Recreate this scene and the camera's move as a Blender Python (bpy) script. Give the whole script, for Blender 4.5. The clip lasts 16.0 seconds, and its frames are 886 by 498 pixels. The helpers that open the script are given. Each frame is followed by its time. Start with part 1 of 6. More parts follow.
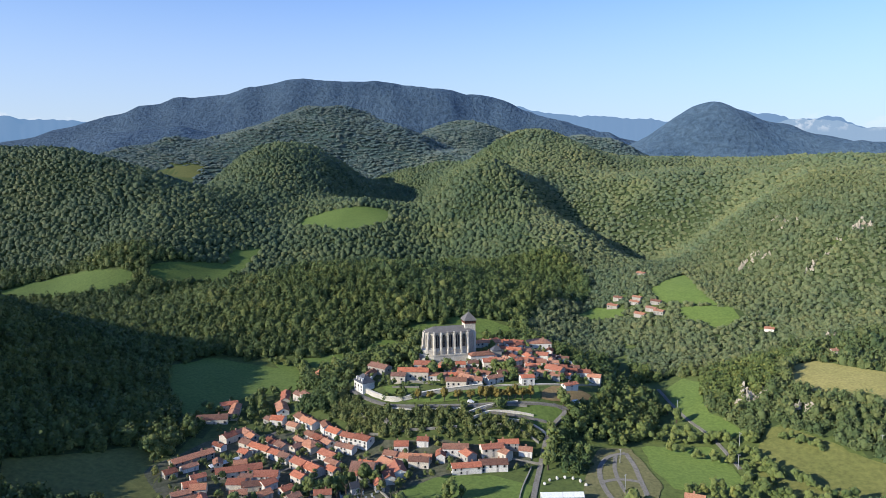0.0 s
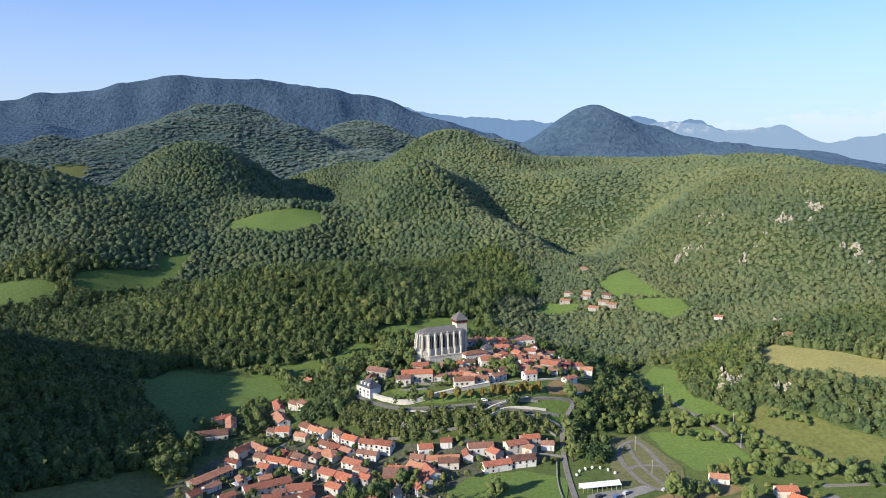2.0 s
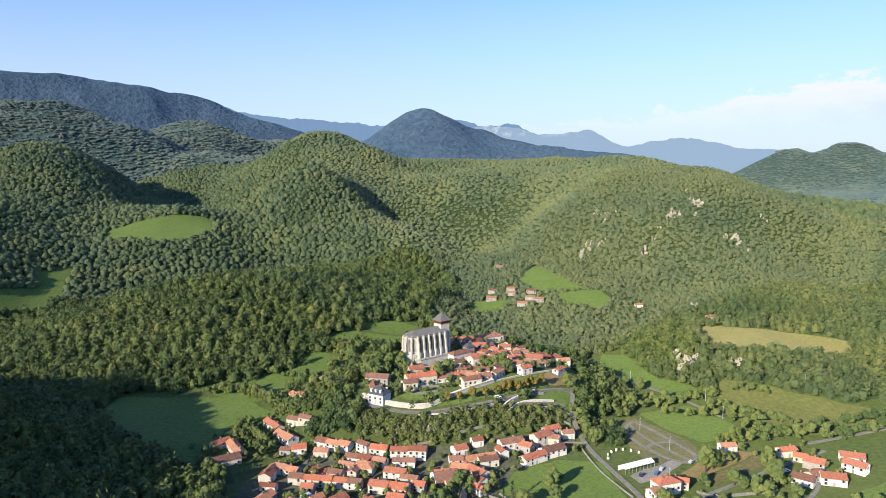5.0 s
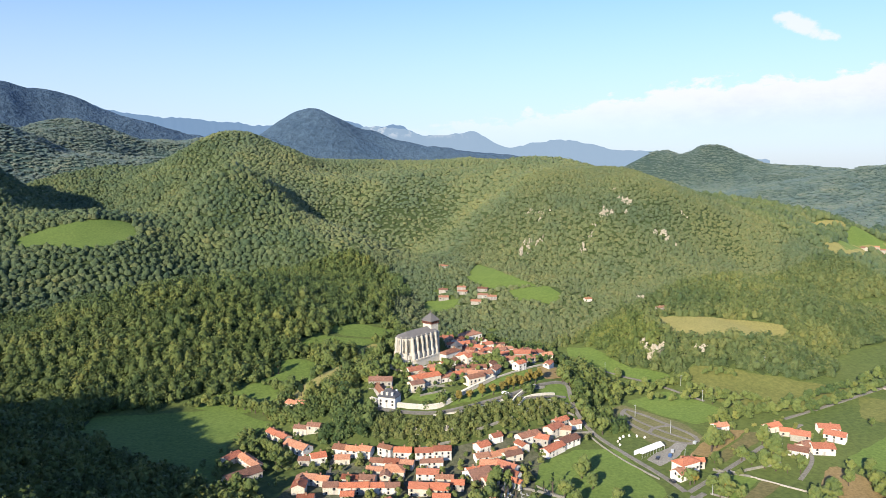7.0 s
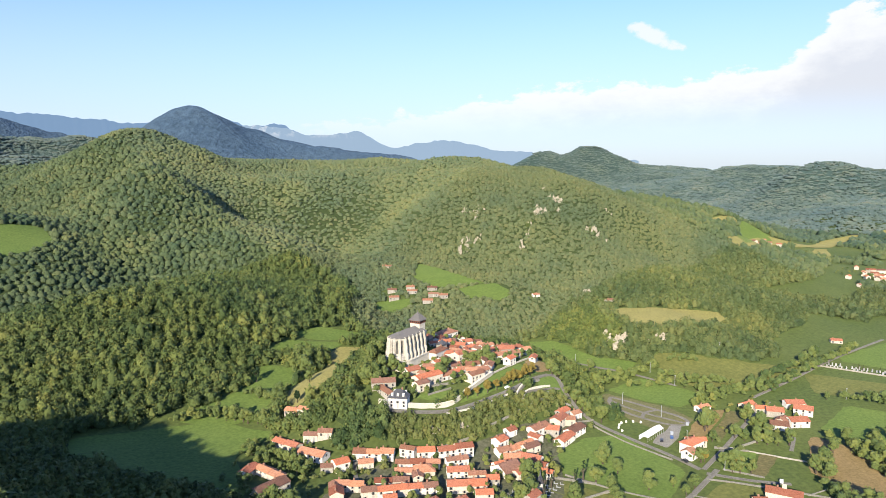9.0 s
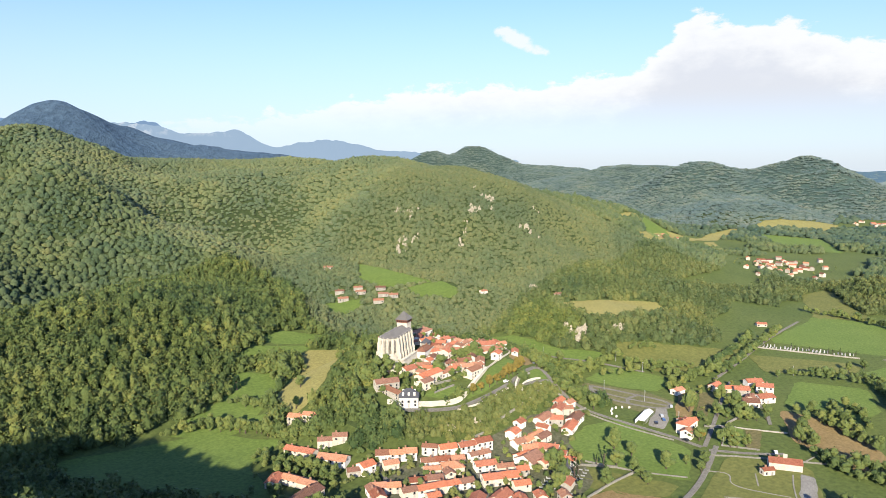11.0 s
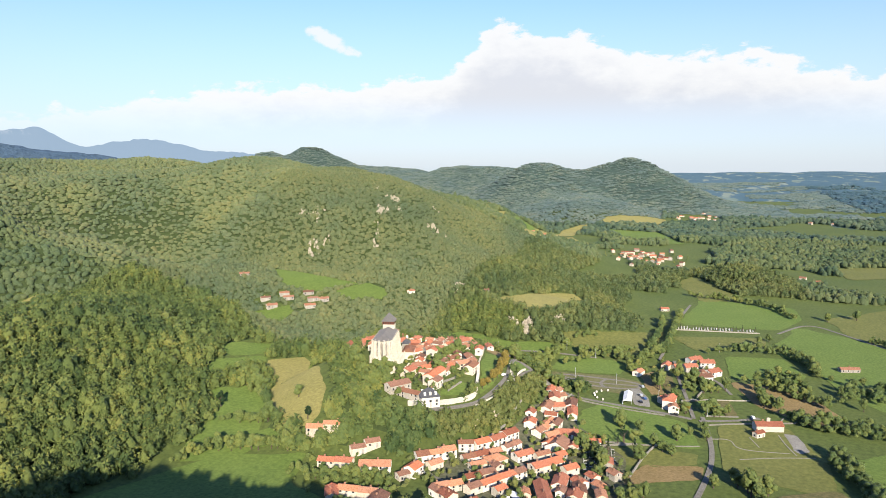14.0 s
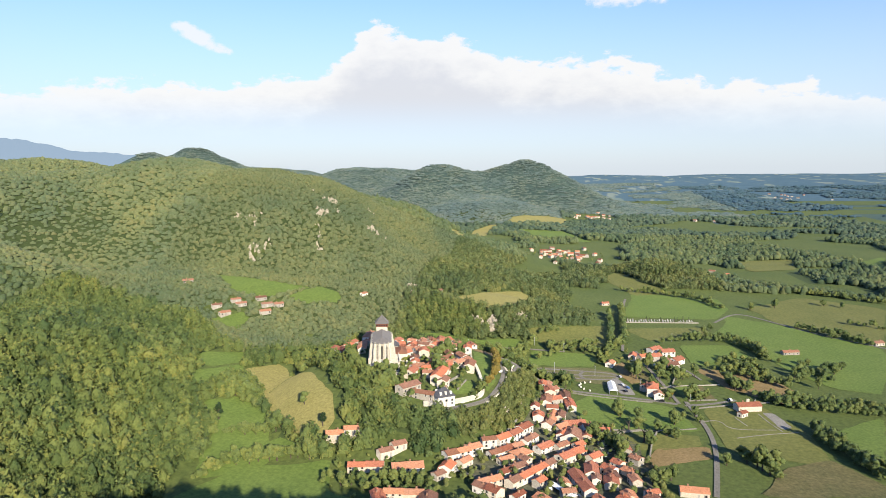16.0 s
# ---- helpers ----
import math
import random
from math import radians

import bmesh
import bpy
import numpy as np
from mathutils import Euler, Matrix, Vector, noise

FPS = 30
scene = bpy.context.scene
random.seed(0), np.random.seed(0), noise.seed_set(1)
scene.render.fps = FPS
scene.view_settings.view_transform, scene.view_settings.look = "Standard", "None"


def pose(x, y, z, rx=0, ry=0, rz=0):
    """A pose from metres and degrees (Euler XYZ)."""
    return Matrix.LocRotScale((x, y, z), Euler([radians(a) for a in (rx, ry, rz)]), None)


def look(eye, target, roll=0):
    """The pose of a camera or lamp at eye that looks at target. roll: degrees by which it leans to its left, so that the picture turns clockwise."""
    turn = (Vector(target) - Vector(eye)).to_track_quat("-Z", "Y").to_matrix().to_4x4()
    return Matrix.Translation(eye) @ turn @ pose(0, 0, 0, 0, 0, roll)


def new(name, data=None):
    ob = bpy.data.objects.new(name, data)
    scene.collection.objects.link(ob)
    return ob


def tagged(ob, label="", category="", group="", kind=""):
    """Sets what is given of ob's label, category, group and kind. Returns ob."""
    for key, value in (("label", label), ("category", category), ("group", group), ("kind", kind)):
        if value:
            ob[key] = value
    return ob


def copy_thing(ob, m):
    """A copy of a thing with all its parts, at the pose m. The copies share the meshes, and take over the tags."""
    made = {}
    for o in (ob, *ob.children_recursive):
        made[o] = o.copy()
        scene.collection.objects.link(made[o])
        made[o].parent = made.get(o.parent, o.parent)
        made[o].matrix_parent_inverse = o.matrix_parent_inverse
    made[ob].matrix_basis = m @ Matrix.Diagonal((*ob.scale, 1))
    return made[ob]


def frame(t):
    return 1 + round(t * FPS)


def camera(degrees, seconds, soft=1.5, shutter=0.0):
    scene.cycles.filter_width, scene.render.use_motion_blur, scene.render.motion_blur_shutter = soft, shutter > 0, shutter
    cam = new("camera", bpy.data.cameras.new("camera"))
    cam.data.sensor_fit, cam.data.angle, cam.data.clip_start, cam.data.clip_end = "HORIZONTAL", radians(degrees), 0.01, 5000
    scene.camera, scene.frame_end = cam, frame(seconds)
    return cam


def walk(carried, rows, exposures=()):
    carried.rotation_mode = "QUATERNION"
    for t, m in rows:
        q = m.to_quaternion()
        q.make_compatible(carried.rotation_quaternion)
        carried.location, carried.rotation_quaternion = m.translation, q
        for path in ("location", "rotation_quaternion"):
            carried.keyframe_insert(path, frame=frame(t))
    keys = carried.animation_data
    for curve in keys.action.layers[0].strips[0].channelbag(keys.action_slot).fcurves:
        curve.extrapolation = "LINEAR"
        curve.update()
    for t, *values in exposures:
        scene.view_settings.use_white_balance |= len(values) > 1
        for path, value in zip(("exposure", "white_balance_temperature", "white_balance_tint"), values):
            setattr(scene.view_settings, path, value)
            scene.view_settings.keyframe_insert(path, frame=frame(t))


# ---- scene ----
cam = camera(64.4, 16.0, soft=0.7)
METRES, EYE, TILT, LEAN, TURN = 600.0, 157.0, -7.1, -0.1, 0.0
ROWS = [
    (0.0, 0.0, 0.0, 0.0, 0.0, 0.0, -0.0),
    (0.5, -0.0313, 0.0007, 0.0002, -2.4, 0.03, 0.4),
    (1.0, -0.0626, 0.0029, 0.0005, -4.86, 0.0, 0.73),
    (1.5, -0.0935, 0.0062, 0.001, -7.35, -0.02, 1.03),
    (2.0, -0.1244, 0.011, 0.0016, -9.88, -0.09, 1.29),
    (2.5, -0.1551, 0.017, 0.0022, -12.39, -0.13, 1.63),
    (3.0, -0.1855, 0.0242, 0.003, -14.94, -0.13, 1.95),
    (3.5, -0.2156, 0.0328, 0.0039, -17.52, -0.17, 2.28),
    (4.0, -0.2452, 0.0425, 0.005, -20.03, -0.25, 2.61),
    (6.5, -0.3866, 0.1084, 0.0134, -32.45, -0.92, 4.08),
    (7.0, -0.413, 0.1252, 0.0154, -35.0, -1.08, 4.37),
    (7.5, -0.4387, 0.1431, 0.0175, -37.58, -1.3, 4.63),
    (8.0, -0.4635, 0.1622, 0.0198, -40.14, -1.49, 4.85),
    (8.5, -0.4878, 0.1822, 0.0219, -42.67, -1.64, 5.05),
    (9.0, -0.5108, 0.2031, 0.0246, -45.18, -1.91, 5.26),
    (11.5, -0.6122, 0.3211, 0.0385, -58.02, -3.15, 6.2),
    (12.0, -0.6293, 0.347, 0.0418, -60.56, -3.38, 6.37),
    (12.5, -0.6453, 0.3736, 0.0451, -63.02, -3.65, 6.5),
    (13.0, -0.6601, 0.4007, 0.0485, -65.43, -3.9, 6.64),
    (13.5, -0.6738, 0.4286, 0.0519, -67.91, -4.22, 6.76),
    (14.0, -0.6857, 0.456, 0.0553, -70.32, -4.51, 6.83),
    (14.5, -0.697, 0.4848, 0.0589, -72.72, -4.74, 6.91),
    (15.0, -0.7072, 0.5143, 0.0626, -75.19, -4.98, 6.99),
    (15.5, -0.7161, 0.5444, 0.0665, -77.67, -5.26, 7.03),
    (16.0, -0.7237, 0.5746, 0.0702, -80.2, -5.58, 7.09),
]
EXPOSURES = [(0.0, 0.37, 5900, 10), (2.0, 0.38, 5960, 10), (4.0, 0.41, 6100, 10), (6.5, 0.46, 6280, 10), (9.0, 0.5, 6350, 10), (12.0, 0.5, 6400, 10), (14.0, 0.47, 6450, 10), (16.0, 0.43, 6500, 10)]
walk(cam, [(t, pose(0, 0, EYE, TILT, LEAN, TURN) @ pose(METRES * x, METRES * y, METRES * z, 90 + pitch, roll, yaw)) for t, x, y, z, yaw, pitch, roll in ROWS],
     exposures=EXPOSURES)

# ---- sky and sun ----
SUN_AZ, SUN_EL = 208.0, 21.0          # degrees: the sun's bearing from +x, and its height
sun_way = Vector((math.cos(radians(SUN_AZ)) * math.cos(radians(SUN_EL)), math.sin(radians(SUN_AZ)) * math.cos(radians(SUN_EL)), math.sin(radians(SUN_EL))))
world = bpy.data.worlds.new("sky")
scene.world = world
world.use_nodes = True
wt = world.node_tree
wt.nodes.clear()


def wnode(kind, **values):
    n = wt.nodes.new(kind)
    for key, value in values.items():
        n.inputs[int(key[1:])].default_value = value
    return n


def wmath(op, a, b=None, clamp=False):
    n = wt.nodes.new("ShaderNodeMath")
    n.operation, n.use_clamp = op, clamp
    for k, v in enumerate((a, b)):
        if v is None:
            continue
        if isinstance(v, (int, float)):
            n.inputs[k].default_value = v
        else:
            wt.links.new(v, n.inputs[k])
    return n.outputs[0]


sky = wt.nodes.new("ShaderNodeTexSky")
sky.sky_type, sky.sun_disc = "NISHITA", False
sky.sun_elevation, sky.sun_rotation = radians(SUN_EL), radians(90 - SUN_AZ)
sky.altitude, sky.air_density, sky.dust_density, sky.ozone_density = 500, 1.0, 0.5, 3.0
coord = wt.nodes.new("ShaderNodeTexCoord")
split = wt.nodes.new("ShaderNodeSeparateXYZ")
wt.links.new(coord.outputs["Generated"], split.inputs[0])
dx, dy, dz = split.outputs
# bearing from +x and height, both in degrees
bearing = wmath("MULTIPLY", wmath("ARCTAN2", dy, dx), 57.2958)
lift = wmath("MULTIPLY", wmath("ARCSINE", dz), 57.2958)


def wsmooth(v, a, b):
    """0 below a, 1 above b, smoothly between."""
    n = wt.nodes.new("ShaderNodeMapRange")
    n.interpolation_type = "SMOOTHSTEP"
    n.inputs[1].default_value, n.inputs[2].default_value = a, b
    wt.links.new(v, n.inputs[0])
    return n.outputs[0]


def wnoise(scale, detail, stretch=2.2):
    m = wt.nodes.new("ShaderNodeVectorMath")
    m.operation = "MULTIPLY"
    m.inputs[1].default_value = (1, 1, stretch)
    wt.links.new(coord.outputs["Generated"], m.inputs[0])
    n = wt.nodes.new("ShaderNodeTexNoise")
    n.inputs["Scale"].default_value, n.inputs["Detail"].default_value, n.inputs["Roughness"].default_value = scale, detail, 0.62
    wt.links.new(m.outputs[0], n.inputs["Vector"])
    return n.outputs["Fac"]


# one long bank of cumulus low in the east: its crest, in degrees, by bearing
crest = wt.nodes.new("ShaderNodeValToRGB")
crest.color_ramp.interpolation = "B_SPLINE"
CREST = [(-42, 3.0), (-25, 4.0), (-18, 6.2), (-12, 6.2), (-8, 7.4), (-3, 8.6), (4, 8.2), (7, 9.6), (12, 10.8), (16, 11.2), (18, 8.4), (21, 6.6), (25, 7.0), (28, 5.6), (31, 7.2), (35, 5.8), (42, 5.4), (52, 3.0)]
while len(crest.color_ramp.elements) < len(CREST):
    crest.color_ramp.elements.new(0.5)
for e, (at, deg) in zip(crest.color_ramp.elements, CREST):
    e.position, e.color = (at + 60) / 120, (deg / 14,) * 3 + (1,)
wt.links.new(wmath("DIVIDE", wmath("ADD", bearing, 60.0), 120.0, True), crest.inputs[0])
puff = wmath("MULTIPLY", wmath("SUBTRACT", wnoise(22, 6), 0.5), 5.0)
edge = wmath("SUBTRACT", wmath("ADD", wmath("MULTIPLY", crest.outputs[0], 14.0), puff), lift)
body = wmath("MULTIPLY", wsmooth(edge, 0.0, 0.7), wsmooth(lift, 1.2, 5.8))
inner = wsmooth(edge, 0.8, 4.6)
# two loose wisps above it
tilt_ = wmath("SUBTRACT", lift, wmath("ADD", wmath("MULTIPLY", wmath("SUBTRACT", bearing, 28.2), 0.42), 9.5))
wisp = wmath("SUBTRACT", 1.0, wmath("ADD", wmath("POWER", wmath("DIVIDE", wmath("SUBTRACT", bearing, 28.2), 2.4), 2.0), wmath("POWER", wmath("DIVIDE", tilt_, 0.75), 2.0)))
wisp2 = wmath("SUBTRACT", 1.0, wmath("ADD", wmath("POWER", wmath("DIVIDE", wmath("ADD", bearing, 4.6), 4.0), 2.0), wmath("POWER", wmath("DIVIDE", wmath("SUBTRACT", lift, 12.8), 1.0), 2.0)))
torn = wmath("MULTIPLY", wmath("SUBTRACT", wnoise(34, 5, 1.5), 0.5), 3.0)
loose = wmath("MULTIPLY", wsmooth(wmath("ADD", wmath("MAXIMUM", wisp, wisp2), torn), 0.1, 0.9), 0.8)
cover = wmath("MAXIMUM", wmath("MULTIPLY", body, 0.95), loose, True)


def wmix(fac, a, b):
    n = wt.nodes.new("ShaderNodeMix")
    n.data_type = "RGBA"
    for k, v in ((0, fac), (6, a), (7, b)):
        if isinstance(v, tuple):
            n.inputs[k].default_value = (*v, 1)
        elif isinstance(v, (int, float)):
            n.inputs[k].default_value = v
        else:
            wt.links.new(v, n.inputs[k])
    return n.outputs[2]


tint = wt.nodes.new("ShaderNodeMix")
tint.data_type, tint.blend_type = "RGBA", "MULTIPLY"
tint.inputs[0].default_value = 1.0
tint.inputs[7].default_value = (1.03, 1.17, 1.48, 1)
wt.links.new(sky.outputs[0], tint.inputs[6])
haze = wmath("SUBTRACT", 1.0, wsmooth(lift, -2.0, 19.0))
air = wmix(wmath("MULTIPLY", haze, 0.82), tint.outputs[2], (4.55, 4.95, 5.5))
cloud = wmix(inner, (6.5, 6.45, 6.35), (5.1, 5.2, 5.5))
back = wt.nodes.new("ShaderNodeBackground")
back.inputs[1].default_value = 0.11
wout = wt.nodes.new("ShaderNodeOutputWorld")
wt.links.new(wmix(cover, air, cloud), back.inputs[0])
wt.links.new(back.outputs[0], wout.inputs[0])

sun = new("sun", bpy.data.lights.new("sun", "SUN"))
sun.data.energy, sun.data.angle, sun.data.color = 5.0, radians(0.5), (1.0, 0.9, 0.72)
sun.matrix_world = look(sun_way * 1000, (0, 0, 0))

# ---- materials ----
def material(name, rough=0.9, metal=0.0):
    m = bpy.data.materials.new(name)
    m.use_nodes = True
    b = m.node_tree.nodes["Principled BSDF"]
    b.inputs["Roughness"].default_value, b.inputs["Metallic"].default_value = rough, metal
    b.inputs["Specular IOR Level"].default_value = 0.3
    b.inputs["Diffuse Roughness"].default_value = 0.8
    return m, m.node_tree, b


def mnode(tree, kind, **settings):
    n = tree.nodes.new(kind)
    for key, value in settings.items():
        n.inputs[key.replace("_", " ")].default_value = value
    return n


def noise_of(tree, scale, detail=3.0, rough=0.6, space="Object"):
    """Noise with bumps about 1/scale metres wide."""
    c = tree.nodes.new("ShaderNodeTexCoord")
    n = mnode(tree, "ShaderNodeTexNoise", Scale=scale, Detail=detail, Roughness=rough)
    tree.links.new(c.outputs[space], n.inputs["Vector"])
    return n.outputs["Fac"]


def ramp(tree, fac, *stops):
    r = tree.nodes.new("ShaderNodeValToRGB")
    while len(r.color_ramp.elements) < len(stops):
        r.color_ramp.elements.new(0.5)
    for e, (at, colour) in zip(r.color_ramp.elements, stops):
        e.position, e.color = at, (*colour, 1)
    tree.links.new(fac, r.inputs[0])
    return r.outputs[0]


def mix(tree, fac, a, b, how="MIX"):
    n = tree.nodes.new("ShaderNodeMix")
    n.data_type, n.blend_type = "RGBA", how
    for k, v in ((0, fac), (6, a), (7, b)):
        if isinstance(v, (int, float)):
            n.inputs[k].default_value = v
        elif isinstance(v, tuple):
            n.inputs[k].default_value = (*v, 1)
        else:
            tree.links.new(v, n.inputs[k])
    return n.outputs[2]


def bump(tree, bsdf, fac, strength, distance):
    n = mnode(tree, "ShaderNodeBump", Strength=strength, Distance=distance)
    tree.links.new(fac, n.inputs["Height"])
    tree.links.new(n.outputs[0], bsdf.inputs["Normal"])


def two_tone(name, dark, light, coarse, fine, rough=0.9, relief=0.0, depth=0.1, per_object=0.0, per_island=0.0):
    """A surface that varies at two scales; per_object and per_island shift its brightness piece by piece."""
    m, t, b = material(name, rough)
    a = ramp(t, noise_of(t, coarse), (0.35, dark), (0.65, light))
    f = noise_of(t, fine, 4)
    c = mix(t, 0.55, a, ramp(t, f, (0.3, tuple(v * 0.6 for v in dark)), (0.7, tuple(min(1, v * 1.25) for v in light))))
    for amount, kind, out in ((per_object, "ShaderNodeObjectInfo", "Random"), (per_island, "ShaderNodeNewGeometry", "Random Per Island")):
        if amount:
            r = ramp(t, t.nodes.new(kind).outputs[out], (0.0, (1 - amount,) * 3), (1.0, (1 + amount,) * 3))
            c = mix(t, 1.0, c, r, "MULTIPLY")
    t.links.new(c, b.inputs["Base Color"])
    if relief:
        bump(t, b, f, relief, depth)
    return m


GRASS = two_tone("meadow_grass", (0.062, 0.09, 0.022), (0.1, 0.122, 0.033), 0.012, 0.35, relief=0.5, depth=0.4)
FIELD_GREEN = two_tone("mown_grass", (0.09, 0.138, 0.028), (0.13, 0.176, 0.04), 0.03, 0.5, relief=0.4, depth=0.2)
PASTURE = two_tone("pale_pasture", (0.105, 0.117, 0.031), (0.15, 0.152, 0.044), 0.03, 0.4, relief=0.4, depth=0.3)
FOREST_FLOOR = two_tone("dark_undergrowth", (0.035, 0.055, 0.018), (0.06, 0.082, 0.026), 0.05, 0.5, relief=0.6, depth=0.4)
FIELD_DRY = two_tone("dry_grass", (0.195, 0.18, 0.057), (0.26, 0.23, 0.08), 0.04, 0.6, relief=0.4, depth=0.2)
FIELD_BROWN = two_tone("ploughed_earth", (0.17, 0.125, 0.05), (0.24, 0.17, 0.08), 0.04, 0.7, relief=0.5, depth=0.2)
# aerial haze is put into these two colours: bluer than the near ground
MOUNTAIN = two_tone("haze_tinted_mountain_forest", (0.036, 0.07, 0.116), (0.078, 0.122, 0.17), 0.004, 0.045, relief=1.0, depth=16.0)
FOREST_FAR = two_tone("haze_tinted_undergrowth", (0.038, 0.07, 0.062), (0.07, 0.108, 0.088), 0.01, 0.1, relief=0.5, depth=2.0)


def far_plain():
    """Dark copses with pale fields strewn between them, both coloured blue as by haze."""
    m, t, b = material("hazed_fields_and_copses", 0.95)
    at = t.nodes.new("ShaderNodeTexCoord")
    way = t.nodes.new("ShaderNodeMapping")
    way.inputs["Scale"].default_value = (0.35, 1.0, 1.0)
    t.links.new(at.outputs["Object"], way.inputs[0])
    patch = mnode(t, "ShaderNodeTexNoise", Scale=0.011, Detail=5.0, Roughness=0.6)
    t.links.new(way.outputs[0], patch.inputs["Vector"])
    # haze painted in: blued field and copse colours
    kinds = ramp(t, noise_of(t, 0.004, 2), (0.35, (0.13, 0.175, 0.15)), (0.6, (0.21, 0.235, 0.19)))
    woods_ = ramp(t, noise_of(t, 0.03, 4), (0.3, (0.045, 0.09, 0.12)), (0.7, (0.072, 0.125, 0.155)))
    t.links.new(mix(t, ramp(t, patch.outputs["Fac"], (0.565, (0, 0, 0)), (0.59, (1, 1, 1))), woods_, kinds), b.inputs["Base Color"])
    return m


PLAIN_FAR = far_plain()
# ---- the lie of the land ----
def lattice(i, j, seed):
    n = (i.astype(np.int64) * 374761393 + j.astype(np.int64) * 668265263 + seed * 144665) & 0x7FFFFFFF
    n = ((n ^ (n >> 13)) * 1274126177) & 0x7FFFFFFF
    return ((n ^ (n >> 16)) & 0xFFFF) / 65535.0


def vnoise(x, y, scale, seed=0):
    """Smooth value noise, -1 to 1, one bump per `scale` metres."""
    x, y = np.asarray(x, float) / scale, np.asarray(y, float) / scale
    i, j = np.floor(x), np.floor(y)
    u, v = x - i, y - j
    u, v = u * u * (3 - 2 * u), v * v * (3 - 2 * v)
    a, b = lattice(i, j, seed), lattice(i + 1, j, seed)
    c, d = lattice(i, j + 1, seed), lattice(i + 1, j + 1, seed)
    return 2 * ((a * (1 - u) + b * u) * (1 - v) + (c * (1 - u) + d * u) * v) - 1


HILLS = []


def hill(x, y, high, a, b, turn=0, p=1.0):
    """A hill with half-widths a (along turn) and b, in metres."""
    HILLS.append((x, y, high, a, b, radians(turn), p))


# the town's hill and the low rise behind it
hill(14, 448, 24, 100, 84, -4, 3.0)
hill(2, 472, 21, 40, 26, 12, 1.6)
hill(56, 487, 19, 42, 20, 5, 2.0)
hill(243, 415, 26, 66, 78, 10, 1.5)
hill(582, 205, 16, 90, 45, 10, 1.2)
# dark wooded hill on the sunny side, and the ridge beyond its valley
hill(-346, 415, 84, 106, 144, 10, 1.0)
hill(-331, 267, 60, 110, 129, 0, 1.0)
# unseen rise, placed and sized to throw shade over the valley meadow
hill(-380, 235, 80, 70, 75, 0, 1.0)
# bump added to carry that shadow's edge across the field
hill(-300, 350, 60, 70, 60, 0, 1.0)
hill(-578, 1018, 173, 346, 158, -15, 1.0)
# spur of woods north of the town
hill(-83, 677, 53, 170, 96, 0, 1.1)
hill(18, 746, 42, 114, 92, 0, 1.1)
hill(-103, 926, 76, 115, 111, 0, 1.3)
hill(-112, 1012, 92, 120, 105, 0, 1.5)
hill(-344, 847, 66, 91, 120, 0, 1.5)
# domes
hill(-279, 1290, 196, 185, 320, 5, 1.0)
hill(163, 1276, 193, 219, 275, 0, 1.0)
hill(227, 734, 43, 90, 143, 0, 1.3)
hill(0, 1496, 151, 262, 203, 0, 1.0)
# massif with the crags
hill(507, 811, 142, 217, 182, 0, 1.6)
hill(481, 990, 147, 339, 145, -20, 1.6)
hill(652, 701, 97, 217, 219, -25, 1.2)
hill(552, 1234, 159, 548, 227, -10, 1.4)
hill(363, 489, 35, 136, 118, -15, 1.5)
hill(413, 698, 105, 132, 169, 0, 1.2)
hill(504, 654, 108, 149, 92, 0, 1.2)
hill(806, 646, 79, 191, 63, -20, 1.2)
hill(128, 871, 80, 109, 131, 0, 1.2)
hill(65, 1010, 144, 125, 146, 0, 1.0)
hill(265, 623, 33, 81, 87, 0, 1.5)
hill(70, 658, 31, 70, 49, 0, 1.3)
hill(1030, 682, 9, 229, 173, 0, 1.5)
# middle distance
hill(-341, 2161, 309, 468, 418, 0, 1.0)
hill(-797, 2033, 194, 425, 389, 0, 1.0)
hill(66, 2562, 295, 346, 420, 0, 1.0)
hill(515, 2606, 247, 392, 419, 0, 1.0)
hill(149, 1900, 180, 420, 280, 0, 1.0)
# far ranges
hill(-628, 4399, 655, 2058, 487, 4, 1.0)
hill(-1349, 3600, 330, 900, 501, 0, 1.0)
hill(1226, 3279, 408, 432, 364, 0, 0.8)
hill(1461, 3319, 286, 993, 452, -10, 1.0)
hill(2015, 2947, 217, 795, 362, -20, 1.0)
hill(2868, 2151, 248, 304, 237, 0, 1.0)
hill(2527, 2237, 214, 259, 260, 0, 1.0)
hill(3055, 1909, 144, 700, 402, -30, 1.0)
hill(2070, 478, 173, 245, 242, 0, 1.0)
hill(1907, 753, 154, 320, 237, 0, 1.0)
hill(2721, 1207, 146, 796, 354, -20, 1.0)
hill(1559, 560, 60, 259, 180, 0, 1.3)


def hills(x, y):
    """The sum of the hills alone, cubed."""
    x, y = np.asarray(x, float), np.asarray(y, float)
    total = np.zeros_like(x * y)
    for hx, hy, high, a, b, turn, p in HILLS:
        dx, dy = x - hx, y - hy
        u = (dx * math.cos(turn) + dy * math.sin(turn)) / a
        v = (dy * math.cos(turn) - dx * math.sin(turn)) / b
        total += (high * np.exp(-(u * u + v * v) ** p)) ** 3
    return total


